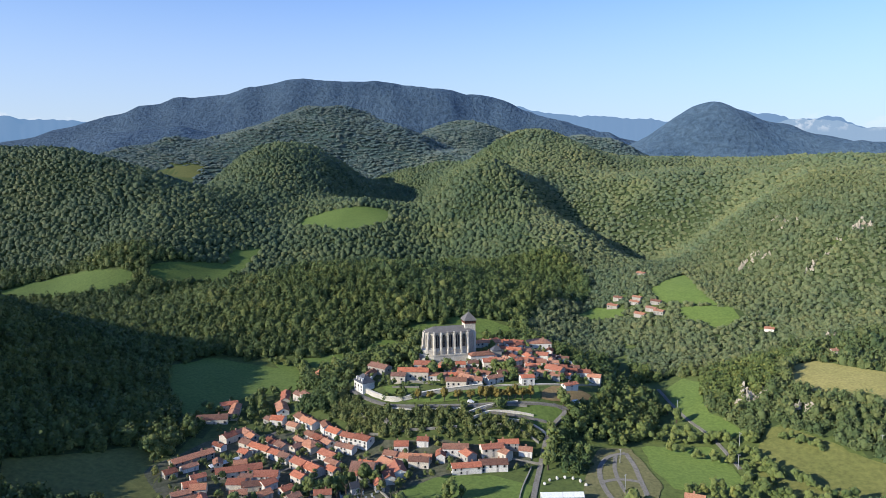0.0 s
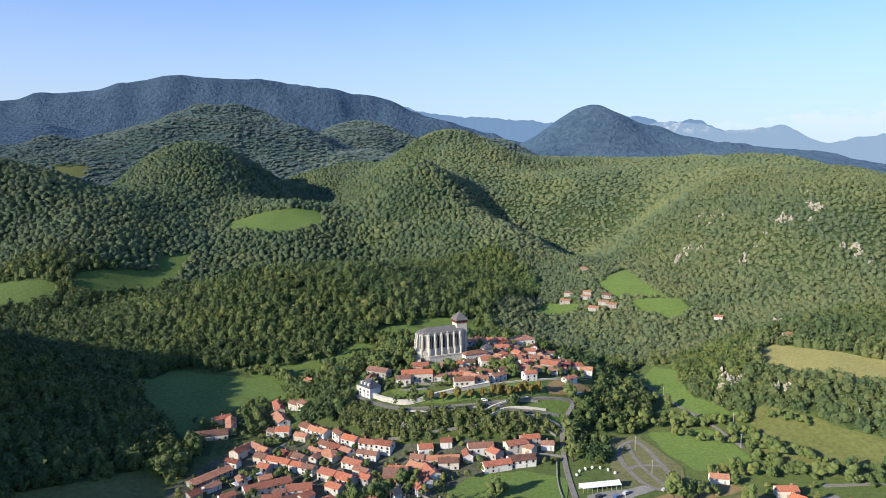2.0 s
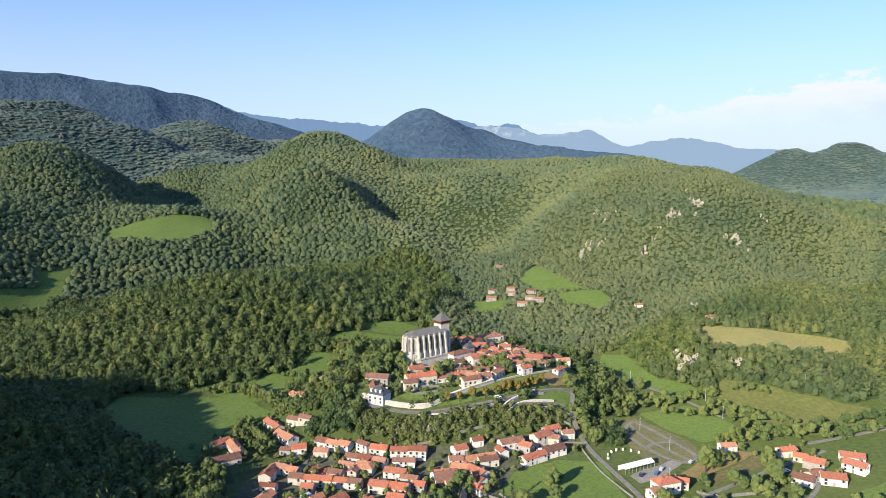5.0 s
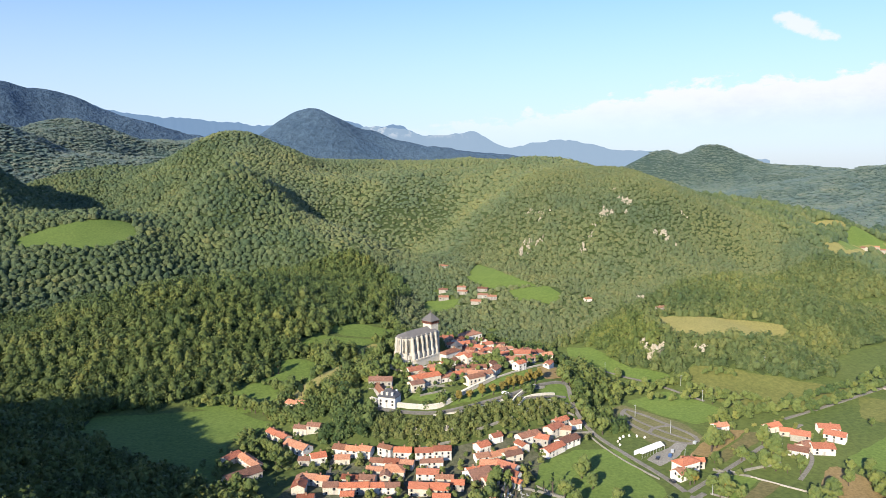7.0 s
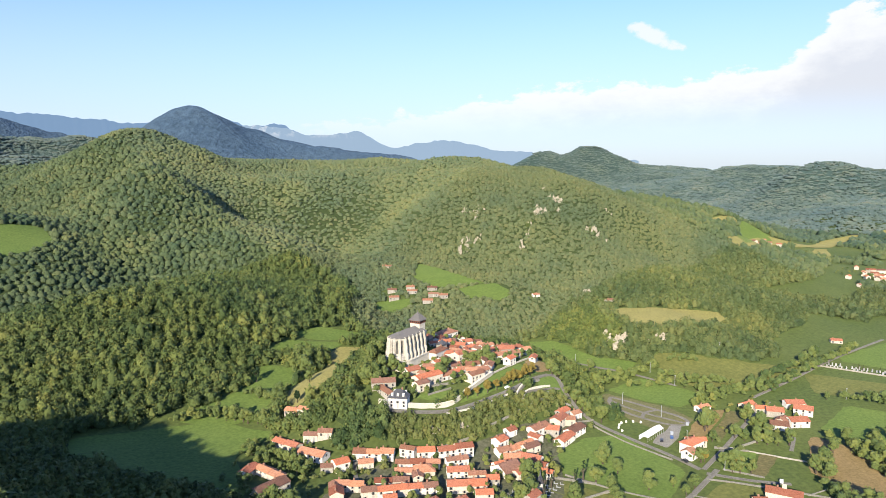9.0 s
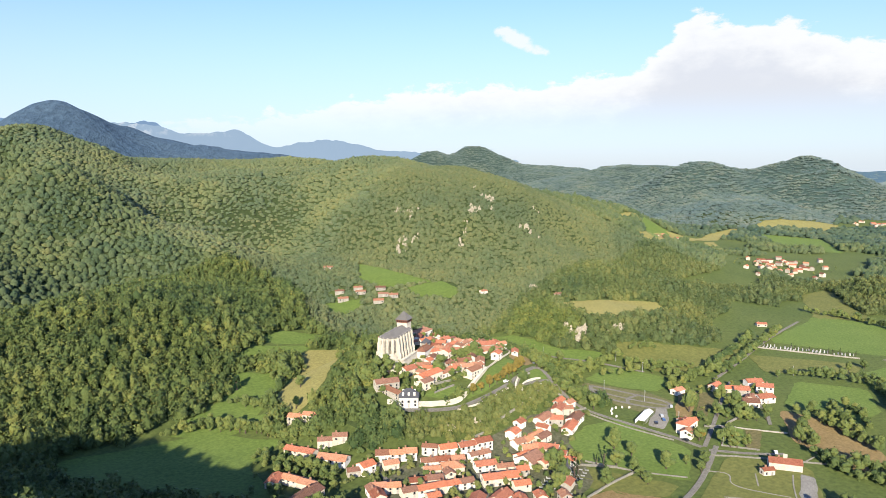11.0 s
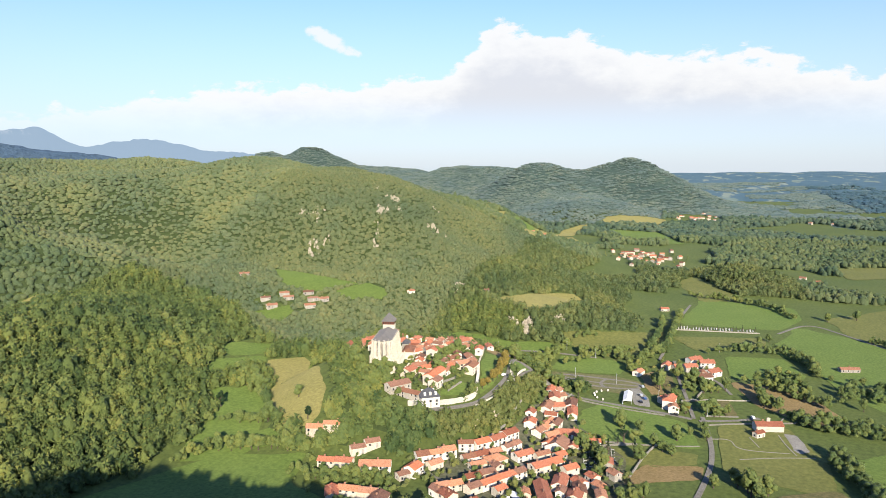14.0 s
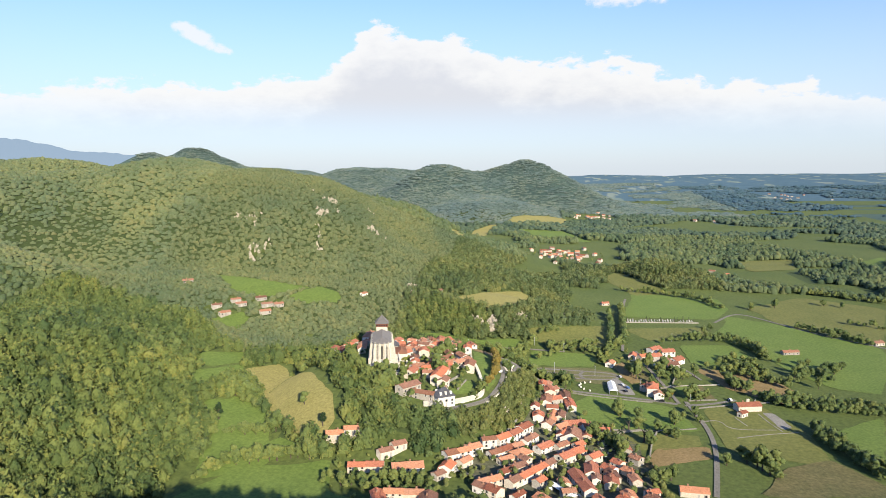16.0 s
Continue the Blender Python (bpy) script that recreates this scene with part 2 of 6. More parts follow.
def height(x, y):
    """The ground's height in metres above the village's street."""
    x, y = np.asarray(x, float), np.asarray(y, float)
    far = np.hypot(x + 200, y - 200)
    rise = np.clip(far - 1500, 0, None) ** 1.5 * 0.00062
    rise = 117 * np.tanh(rise / 117) ** 0.9
    z = np.cbrt(hills(x, y) + rise ** 3)
    rough = np.clip((z - 30) / 120, 0, 1.5)
    ravine = np.clip((far - 2600) / 600, 0, 1) * np.clip(z / 250, 0, 1)
    return z + rough * (9 * vnoise(x, y, 130, 3) + 5 * vnoise(x, y, 60, 5)) + ravine * (16 * vnoise(x, y, 330, 8) - 16 * np.abs(vnoise(x + 0.3 * y, y * 0.45, 210, 9)))

# ---- small building blocks ----
def link_mesh(name, verts, faces, mat=None, smooth=False, tone=None):
    me = bpy.data.meshes.new(name)
    verts = np.asarray(verts, np.float32)
    faces = np.asarray(faces, np.int32)
    k = faces.shape[1]
    me.vertices.add(len(verts))
    me.vertices.foreach_set("co", verts.ravel())
    me.loops.add(faces.size)
    me.loops.foreach_set("vertex_index", faces.ravel())
    me.polygons.add(len(faces))
    me.polygons.foreach_set("loop_start", np.arange(0, faces.size, k, dtype=np.int32))
    me.polygons.foreach_set("loop_total", np.full(len(faces), k, dtype=np.int32))
    me.polygons.foreach_set("use_smooth", np.full(len(faces), smooth))
    me.update(calc_edges=True)
    if tone is not None:
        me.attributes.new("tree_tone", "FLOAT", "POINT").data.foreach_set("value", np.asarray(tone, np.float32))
    if mat:
        me.materials.append(mat)
    return new(name, me)


def axis(stops):
    """Grid lines: (start, end, step) stretches, joined."""
    out = []
    for a, b, step in stops:
        out.append(np.arange(a, b, step))
    return np.concatenate(out + [[stops[-1][1]]])


# ---- the ground: one sheet to the horizon ----
gx = axis([(-4800, -2000, 100), (-2000, -700, 32), (-700, -460, 14), (-460, 640, 6.5), (640, 1400, 16), (1400, 3000, 36), (3000, 5200, 90)])
gy = axis([(-4500, -400, 200), (-400, 100, 25), (100, 780, 6.5), (780, 1500, 13), (1500, 2800, 32), (2800, 5000, 50)])
XX, YY = np.meshgrid(gx, gy)
ZZ = height(XX, YY)
nx, ny = len(gx), len(gy)
ids = np.arange(nx * ny).reshape(ny, nx)
quads = np.stack([ids[:-1, :-1], ids[:-1, 1:], ids[1:, 1:], ids[1:, :-1]], -1).reshape(-1, 4)
ground = link_mesh("ground", np.stack([XX, YY, ZZ], -1).reshape(-1, 3), quads, GRASS, True)
mid_x, mid_y = XX[:-1, :-1].ravel(), YY[:-1, :-1].ravel()
# far plain and mountains take the covers with haze in their colour
cover_id = np.zeros(len(quads), np.int32)
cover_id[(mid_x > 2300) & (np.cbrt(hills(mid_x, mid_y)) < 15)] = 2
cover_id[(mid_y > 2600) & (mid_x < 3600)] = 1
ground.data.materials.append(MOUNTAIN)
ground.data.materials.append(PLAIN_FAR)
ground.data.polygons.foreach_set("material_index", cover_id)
tagged(ground, "green meadow ground of a broad valley between hills", "ground", kind="structure")


def inside(p, x, y):
    """Which of the points lie in the polygon p."""
    hit = np.zeros(len(x), bool)
    for (x0, y0), (x1, y1) in zip(p, np.roll(p, -1, 0)):
        if y0 == y1:
            continue
        cross = ((y0 > y) != (y1 > y)) & (x < (x1 - x0) * (y - y0) / (y1 - y0) + x0)
        hit ^= cross
    return hit

# ---- houses ----
def part(name, bm, mat, parent, label=""):
    """Link a bmesh as one mesh object under a thing or a part."""
    me = bpy.data.meshes.new(name)
    bm.to_mesh(me)
    bm.free()
    for m in (mat if isinstance(mat, (list, tuple)) else [mat]):
        me.materials.append(m)
    ob = new(name, me)
    ob.parent = parent
    return tagged(ob, label)


def shape(verts, faces, ids=None):
    bm = bmesh.new()
    vs = [bm.verts.new(v) for v in verts]
    for k, f in enumerate(faces):
        face = bm.faces.new([vs[i] for i in f])
        if ids:
            face.material_index = ids[k]
    bmesh.ops.recalc_face_normals(bm, faces=bm.faces)
    return bm


def box(bm, x0, x1, y0, y1, z0, z1, turn=None, mat=0):
    v = [(x, y, z) for z in (z0, z1) for x, y in ((x0, y0), (x1, y0), (x1, y1), (x0, y1))]
    if turn:
        v = [turn @ Vector(q) for q in v]
    vs = [bm.verts.new(q) for q in v]
    for f in ((3, 2, 1, 0), (4, 5, 6, 7), (0, 1, 5, 4), (1, 2, 6, 5), (2, 3, 7, 6), (3, 0, 4, 7)):
        bm.faces.new([vs[i] for i in f]).material_index = mat
    return bm


def a_box(x0, x1, y0, y1, z0, z1, turn=None):
    return box(bmesh.new(), x0, x1, y0, y1, z0, z1, turn)


def slab(bm, a, b, c, d, thick):
    """A plate with corners a, b, c, d on top and its underside `thick` lower."""
    top = [bm.verts.new(q) for q in (a, b, c, d)]
    low = [bm.verts.new((q[0], q[1], q[2] - thick)) for q in (a, b, c, d)]
    bm.faces.new(top)
    bm.faces.new(low[::-1])
    for i in range(4):
        j = (i + 1) % 4
        bm.faces.new((top[j], top[i], low[i], low[j]))


def tiles_material(name, dark, light):
    """Rounded roof tiles: courses across the slope, mottled, each roof a little different."""
    m, t, b = material(name, 0.85)
    c = ramp(t, noise_of(t, 0.45, 4), (0.3, dark), (0.7, light))
    spots = ramp(t, noise_of(t, 2.6, 3), (0.35, tuple(v * 0.55 for v in dark)), (0.6, tuple(min(1, v * 1.15) for v in light)))
    c = mix(t, 0.5, c, spots)
    r = ramp(t, t.nodes.new("ShaderNodeObjectInfo").outputs["Random"], (0.0, (0.55, 0.5, 0.48)), (0.5, (1.0, 1.0, 1.0)), (1.0, (1.25, 1.1, 0.95)))
    c = mix(t, 1.0, c, r, "MULTIPLY")
    t.links.new(c, b.inputs["Base Color"])
    w = mnode(t, "ShaderNodeTexWave", Scale=1.2, Distortion=0.6)
    w.bands_direction = "X"
    t.links.new(t.nodes.new("ShaderNodeTexCoord").outputs["Object"], w.inputs["Vector"])
    bump(t, b, w.outputs["Fac"], 0.6, 0.12)
    return m


TILE = tiles_material("red_clay_tiles", (0.36, 0.12, 0.066), (0.52, 0.215, 0.132))
TILE_OLD = tiles_material("weathered_clay_tiles", (0.21, 0.105, 0.073), (0.38, 0.205, 0.14))
TILE_ORANGE = tiles_material("orange_clay_tiles", (0.38, 0.17, 0.1), (0.54, 0.29, 0.185))
SLATE = two_tone("grey_slate", (0.07, 0.072, 0.08), (0.12, 0.12, 0.13), 0.5, 3.0, 0.6, 0.4, 0.05)
LEAD = two_tone("old_grey_shingles", (0.13, 0.12, 0.115), (0.2, 0.185, 0.17), 0.3, 2.5, 0.7, 0.4, 0.05)
WHITE = two_tone("white_limewash", (0.61, 0.57, 0.5), (0.74, 0.7, 0.625), 0.3, 2.0, 0.9, 0.2, 0.03, per_object=0.06)
CREAM = two_tone("cream_render", (0.53, 0.465, 0.365), (0.665, 0.595, 0.485), 0.3, 2.2, 0.9, 0.2, 0.03, per_object=0.1)
RUBBLE = two_tone("grey_rubble_stone", (0.32, 0.29, 0.24), (0.48, 0.44, 0.37), 0.4, 2.4, 0.95, 0.7, 0.08, per_object=0.1)
ASHLAR = two_tone("pale_limestone", (0.48, 0.43, 0.345), (0.65, 0.595, 0.495), 0.12, 1.3, 0.9, 0.4, 0.06)
RAMPART = two_tone("pale_rampart_stone", (0.5, 0.455, 0.37), (0.67, 0.615, 0.515), 0.2, 1.8, 0.9, 0.5, 0.06)
TIMBER = two_tone("red_brown_timber", (0.15, 0.055, 0.035), (0.24, 0.09, 0.055), 1.0, 4.0, 0.8)
PANE, _t, _b = material("dark_window_glass", 0.12)
_b.inputs["Base Color"].default_value = (0.02, 0.024, 0.03, 1)
FRAME = two_tone("painted_shutters", (0.3, 0.27, 0.24), (0.45, 0.42, 0.38), 0.5, 3.0, 0.7, per_object=0.35)
BRICK = two_tone("chimney_brick", (0.3, 0.16, 0.1), (0.42, 0.24, 0.16), 1.0, 5.0)

win_bm = bmesh.new()
box(win_bm, -0.4, 0.4, -0.04, 0.05, 0, 1.25, mat=0)
box(win_bm, -0.87, -0.41, -0.09, 0.05, -0.03, 1.28, mat=1)
box(win_bm, 0.41, 0.87, -0.09, 0.05, -0.03, 1.28, mat=1)
box(win_bm, -0.5, 0.5, -0.12, 0.05, -0.12, -0.01, mat=1)
WINDOW = bpy.data.meshes.new("window")
win_bm.to_mesh(WINDOW)
WINDOW.materials.append(PANE)
WINDOW.materials.append(FRAME)
door_bm = bmesh.new()
box(door_bm, -0.55, 0.55, -0.06, 0.05, -0.6, 2.1, mat=1)
DOOR = bpy.data.meshes.new("door")
door_bm.to_mesh(DOOR)
DOOR.materials.append(PANE)
DOOR.materials.append(FRAME)


def shared(name, me, parent, m):
    ob = new(name, me)
    ob.parent = parent
    ob.matrix_basis = m
    return ob


def low_ground(x, y, length, width, angle):
    c, s = math.cos(radians(angle)), math.sin(radians(angle))
    px = [x + c * u * length / 2 - s * v * width / 2 for u in (-1, 1, 0) for v in (-1, 1)]
    py = [y + s * u * length / 2 + c * v * width / 2 for u in (-1, 1, 0) for v in (-1, 1)]
    h = height(np.array(px), np.array(py))
    return float(h.min()), float(h.max())


WALLS = {"white": (WHITE, "white"), "cream": (CREAM, "cream"), "stone": (RUBBLE, "grey stone")}
TILES = {"red": (TILE, "red tiled roof"), "old": (TILE_OLD, "old tiled roof"), "orange": (TILE_ORANGE, "orange tiled roof"), "slate": (SLATE, "dark slate roof")}
house_rng = random.Random(11)


def house(x, y, length, angle, width=7.0, eaves=0.0, kind="", wall="", roof="", place="in the village street", openings=True, group="houses of the lower village"):
    """A house with its ridge along `angle`: walls with gables or hips, roof, chimney, windows and door."""
    length = max(length, 5.0) + 1.2
    width = width * house_rng.uniform(0.8, 0.98)
    eaves = eaves or house_rng.uniform(2.9, 4.2)
    wall = wall or house_rng.choice(("white", "cream", "cream", "white", "white", "cream", "stone"))
    roof = roof or house_rng.choice(("red", "red", "old", "orange"))
    low, high = low_ground(x, y, length, width, angle)
    z = max(low, high - 1.6)
    top = new("house", None)
    top.matrix_basis = pose(x, y, z, 0, 0, angle)
    a, b, rise = length / 2, width / 2, width / 2 * house_rng.uniform(0.42, 0.52)
    if roof == "slate":
        rise = width / 2 * 0.95
    mat, word = WALLS[wall]
    tile, roofword = TILES[roof]
    tagged(top, f"{word} house with {roofword} {place}", "house", group)
    foot = -(high - low) - 1.0
    hip = kind == "hip"
    verts = [(-a, -b, foot), (a, -b, foot), (a, b, foot), (-a, b, foot), (-a, -b, eaves), (a, -b, eaves), (a, b, eaves), (-a, b, eaves)]
    faces = [(0, 1, 5, 4), (2, 3, 7, 6), (3, 2, 1, 0)]
    if hip:
        faces += [(1, 2, 6, 5), (3, 0, 4, 7), (4, 5, 6, 7)]
    else:
        verts += [(-a, 0, eaves + rise), (a, 0, eaves + rise)]
        faces += [(1, 2, 6, 9, 5), (3, 0, 4, 8, 7), (4, 5, 9, 8), (6, 7, 8, 9)]
    part("wall", shape(verts, faces), mat, top)
    bm = bmesh.new()
    o, drop, up = 0.45, 0.45 * rise / b, 0.12
    if hip:
        inset = min(b, a * 0.8)
        e, r = eaves - drop + up + 0.15, eaves + rise + up + 0.15
        A, B, C, D = (-a - o, -b - o, e), (a + o, -b - o, e), (a + o, b + o, e), (-a - o, b + o, e)
        P, Q = (-a + inset, 0, r), (a - inset, 0, r)
        vs = [bm.verts.new(q) for q in (A, B, C, D, P, Q)]
        lo = [bm.verts.new((q[0], q[1], q[2] - 0.2)) for q in (A, B, C, D)]
        for f in ((0, 1, 5, 4), (1, 2, 5), (2, 3, 4, 5), (3, 0, 4)):
            bm.faces.new([vs[i] for i in f])
        for i in range(4):
            j = (i + 1) % 4
            bm.faces.new((vs[j], vs[i], lo[i], lo[j]))
        bm.faces.new(lo[::-1])
    else:
        e, r = eaves - drop + up + 0.15, eaves + rise + up + 0.15
        for side in (-1, 1):
            slab(bm, (-a - 0.25, side * (b + o), e), (a + 0.25, side * (b + o), e), (a + 0.25, side * -0.02, r), (-a - 0.25, side * -0.02, r), 0.2)
        bmesh.ops.recalc_face_normals(bm, faces=bm.faces)
    part("roof", bm, tile, top, roofword)
    cx = house_rng.uniform(-0.7, 0.7) * a
    part("chimney", a_box(cx - 0.4, cx + 0.4, 0.2, 0.85, eaves + rise * 0.5, eaves + rise + 1.0), BRICK, top)
    if openings:
        n = max(1, int(length / 3.0))
        for side in (-1, 1):
            turn = 0 if side < 0 else 180
            for floor_z in ((0.6, 2.5) if eaves > 3.6 else (0.8,)):
                for k in range(n):
                    u = (k + 0.5) / n * 2 * a - a
                    if floor_z < 1 and k == n // 2 and side < 0:
                        shared("door", DOOR, top, pose(u, side * b, 0.0, 0, 0, turn))
                    elif house_rng.random() < 0.62:
                        shared("window", WINDOW, top, pose(u, side * b, floor_z, 0, 0, turn))
        if not hip and house_rng.random() < 0.6:
            for end, turn in ((-1, -90), (1, 90)):
                shared("window", WINDOW, top, pose(end * a, 0, 3.0 if eaves > 3.6 else 0.9, 0, 0, turn))
    return top

TOWN = ("", "in the hilltop town", True, "houses of the hilltop town")
PLAIN = ("", "among fields on the plain", True, "houses on the plain")
HAMLET = ("", "in a wooded hamlet", True, "houses of the hamlet")
# the lower village
house(-130, 349, 21.0, 44, 7, 0, "", "")
house(-102, 336, 21.3, 20, 8, 0, "", "")
house(-87, 331, 10.9, 1, 8, 0, "", "")
house(-40, 340, 10.9, -8, 14, 0, "", "")
house(-38, 345, 8.8, -18, 6, 0, "", "")
house(-22, 360, 6.3, 2, 7, 0, "", "")
house(-27, 354, 6.1, -18, 7, 0, "", "")
house(-15, 352, 17.9, -6, 7, 0, "", "")
house(-12, 347, 9.3, -7, 7, 0, "", "")
house(-28, 346, 8.6, -45, 7, 0, "", "")
house(-23, 339, 12.2, -74, 8, 0, "", "")
house(7, 356, 12.4, -2, 7, 0, "", "")
house(13, 351, 8.0, -59, 7, 0, "", "")
house(26, 355, 10.7, 12, 7, 0, "", "")
house(32, 353, 7.4, -47, 6, 0, "", "")
house(35, 359, 9.4, 4, 6, 0, "", "")
house(12, 341, 13.9, 9, 7, 0, "", "")
house(26, 344, 13.1, 4, 8, 0, "", "")
house(44, 356, 5.8, -11, 6, 0, "", "")
house(-120, 317, 4.2, 31, 7, 0, "", "")
house(-115, 315, 6.2, 11, 7, 0, "", "")
house(-117, 303, 8.4, 28, 8, 0, "", "")
house(-99, 322, 7.4, -1, 7, 0, "", "")
house(-91, 321, 9.0, 14, 7, 0, "", "")
house(-84, 322, 6.1, 46, 7, 0, "", "")
house(-56, 312, 7.0, 8, 6, 0, "", "")

def row(x0, y0, x1, y1, count, width=7.0, eaves=0.0, kind="", wall="", roof="", place="in the village street"):
    """Houses wall to wall along a street, from one end to the other."""
    turn = math.degrees(math.atan2(y1 - y0, x1 - x0))
    each = math.hypot(x1 - x0, y1 - y0) / count
    for k in range(count):
        u = (k + 0.5) / count
        off = house_rng.uniform(-0.5, 0.5)
        house(x0 + (x1 - x0) * u - off * math.sin(radians(turn)), y0 + (y1 - y0) * u + off * math.cos(radians(turn)), each - 1.25, turn, width, eaves and eaves + house_rng.uniform(-0.3, 0.3), kind, wall, roof, place)


row(-86.7, 406.0, -72.9, 389.3, 3, 7.0, 3.6, roof="orange")
row(-68.5, 389.0, -65.0, 381.5, 1, 6.0, 4.6, wall="white")
row(-63.9, 381.5, -56.6, 375.6, 1, 7.0, 4.6, wall="white", roof="red")
row(-55.4, 374.7, -39.0, 364.8, 2, 7.0, 4.2, wall="white", roof="red")
row(-76.4, 384.4, -60.4, 367.8, 3, 6.5, 3.6)
row(-90.5, 397.6, -83.9, 393.2, 1, 5.5, 3.4, wall="cream")
row(-76.5, 370.2, -68.5, 363.8, 1, 8.5, 4.4, kind="hip", wall="cream")
row(-76.1, 347.7, -61.4, 335.0, 2, 8.0, 4.0, wall="cream", roof="red")
row(-96.9, 376.4, -85.1, 364.4, 2, 6.5, 3.4)
row(-110.2, 370.7, -79.6, 350.5, 5, 6.5, 4.0)
row(-57.1, 366.5, -47.4, 361.2, 2, 5.5, 4.0, wall="white", roof="old")
row(-64.2, 359.3, -55.6, 352.0, 1, 7.5, 4.0, wall="white", roof="red")
row(-113.5, 386.0, -104.0, 376.0, 2, 6.5, 4.0)
row(-122.0, 374.0, -113.5, 386.5, 2, 6.5, 4.0)
# farm round a yard, and the houses up the lane
row(-139.5, 426.5, -130.0, 431.3, 1, 6.5, 3.6, wall="cream", roof="red", place="round a farmyard")
row(-129.6, 428.0, -127.2, 409.0, 2, 7.0, 3.6, wall="cream", roof="orange", place="round a farmyard")
row(-146.5, 403.8, -128.5, 406.4, 1, 9.5, 3.4, wall="cream", roof="old", place="round a farmyard")
row(-103.8, 453.2, -101.1, 435.2, 2, 7.0, 3.8, wall="cream", roof="red")
row(-102.3, 430.8, -97.2, 415.5, 1, 8.0, 3.8, wall="white", roof="orange")
row(-94.4, 439.9, -83.7, 428.1, 2, 5.5, 3.0, wall="cream", roof="old")
row(-85.1, 471.4, -79.4, 453.0, 2, 6.0, 2.8, wall="cream", roof="orange")
row(-101.6, 403.7, -93.8, 402.0, 1, 7.5, 4.6, wall="white", roof="red")
row(-105.4, 407.5, -102.2, 405.0, 1, 5.5, 3.4, wall="stone", roof="old")

# the town on the hill
house(50, 479, 9.7, 25, 6, 0, "", "", *TOWN)
house(49, 472, 8.9, -13, 6, 0, "", "", *TOWN)
house(47, 463, 10.6, -62, 6, 0, "", "", *TOWN)
house(57, 473, 6.7, 21, 6, 0, "", "", *TOWN)
house(58, 465, 8.2, -68, 6, 0, "", "", *TOWN)
house(68, 468, 7.0, -15, 6, 0, "", "", *TOWN)
house(56, 454, 7.7, -6, 6, 0, "", "", *TOWN)
house(30, 440, 7.2, 5, 7, 6, "", "", *TOWN)
house(41, 443, 12.3, -54, 7, 0, "", "", *TOWN)
house(25, 424, 9.8, -27, 6, 0, "", "", *TOWN)
house(45, 429, 7.8, 26, 6, 0, "", "", *TOWN)
house(51, 427, 5.8, -30, 6, 0, "", "", *TOWN)
house(58, 438, 8.3, -12, 6, 0, "", "", *TOWN)
house(55, 424, 6.6, -57, 6, 0, "", "", *TOWN)
house(71, 433, 10.4, -38, 8, 5, "", "", *TOWN)
house(77, 413, 8.4, 28, 5, 0, "", "", *TOWN)
house(51, 413, 7.1, 11, 6, 5, "", "white", *TOWN)
house(8, 405.5, 10.9, -1, 7, 5, "", "", *TOWN)
house(15, 413, 8.9, -37, 7, 0, "", "", *TOWN)
house(20, 409.5, 6.5, -8, 7, 0, "", "", *TOWN)
house(6, 420, 5.2, -9, 6, 0, "", "", *TOWN)
house(13, 419, 8.1, -34, 6, 0, "", "", *TOWN)
house(2, 439, 7.7, -50, 7, 0, "", "", *TOWN)
house(-3, 420, 9.7, -5, 7, 0, "", "", *TOWN)
house(-13, 440, 8.8, -7, 7, 0, "", "", *TOWN)
house(-18, 421, 17.7, -4, 8, 6, "", "", *TOWN)
house(-27, 417, 7.6, -4, 7, 5, "", "", *TOWN)
house(31, 414, 9.7, 32, 6, 0, "", "", *TOWN)
house(32, 454, 8.9, -25, 6, 0, "", "", *TOWN)
house(70, 424, 4.9, -18, 6, 0, "", "", *TOWN)
house(-40, 436, 12.9, -36, 8, 5, "", "", *TOWN)
house(-46, 426, 14.6, -105, 6, 4, "", "", *TOWN)
house(36, 502, 12.1, -125, 7, 0, "", "", *TOWN)
# farms and houses on the plain
house(51, 285, 10.9, -6, 9, 6, "hip", "white", *PLAIN)
house(42, 282, 4.7, -1, 7, 0, "", "", *PLAIN)
house(60, 287, 10.0, -46, 6, 0, "", "", *PLAIN)
house(117, 309, 7.7, -20, 6, 3, "", "white", *PLAIN)
house(140, 290, 8.8, -12, 6, 0, "", "", *PLAIN)
house(141, 282, 5.7, -54, 6, 0, "", "", *PLAIN)
house(140, 273, 8.9, -62, 8, 0, "", "", *PLAIN)
house(119, 263, 9.0, -66, 8, 0, "", "", *PLAIN)
house(128, 264, 7.2, 2, 8, 0, "", "", *PLAIN)
house(132, 257, 10.3, -42, 8, 0, "", "", *PLAIN)
house(165, 270, 10.6, -48, 8, 0, "", "", *PLAIN)
house(155, 261, 9.9, -74, 8, 0, "", "", *PLAIN)
house(15, 235, 3.1, -46, 4, 3, "", "", *PLAIN)
house(-102, 284, 11.9, -92, 7, 0, "", "", *PLAIN)
house(176, 160, 13.0, -73, 6, 2.6, "", "stone", "old", *PLAIN[1:])
house(221, 75, 8.3, -67, 6, 2.6, "", "cream", "old", *PLAIN[1:])
# the hamlet in the side valley
house(161, 654, 9.0, -37, 5, 2.8, "", "stone", "old", *HAMLET[1:])
house(180, 647, 9.0, -50, 5, 2.8, "", "stone", "old", *HAMLET[1:])
house(178, 622, 9.0, -47, 5, 2.8, "", "stone", "old", *HAMLET[1:])
house(189, 625, 9.0, -50, 5, 2.8, "", "stone", "old", *HAMLET[1:])
house(204, 714, 9.0, -57, 5, 2.8, "", "stone", "old", *HAMLET[1:])
house(273, 472, 9.0, -13, 5, 2.8, "", "stone", "old", *HAMLET[1:])
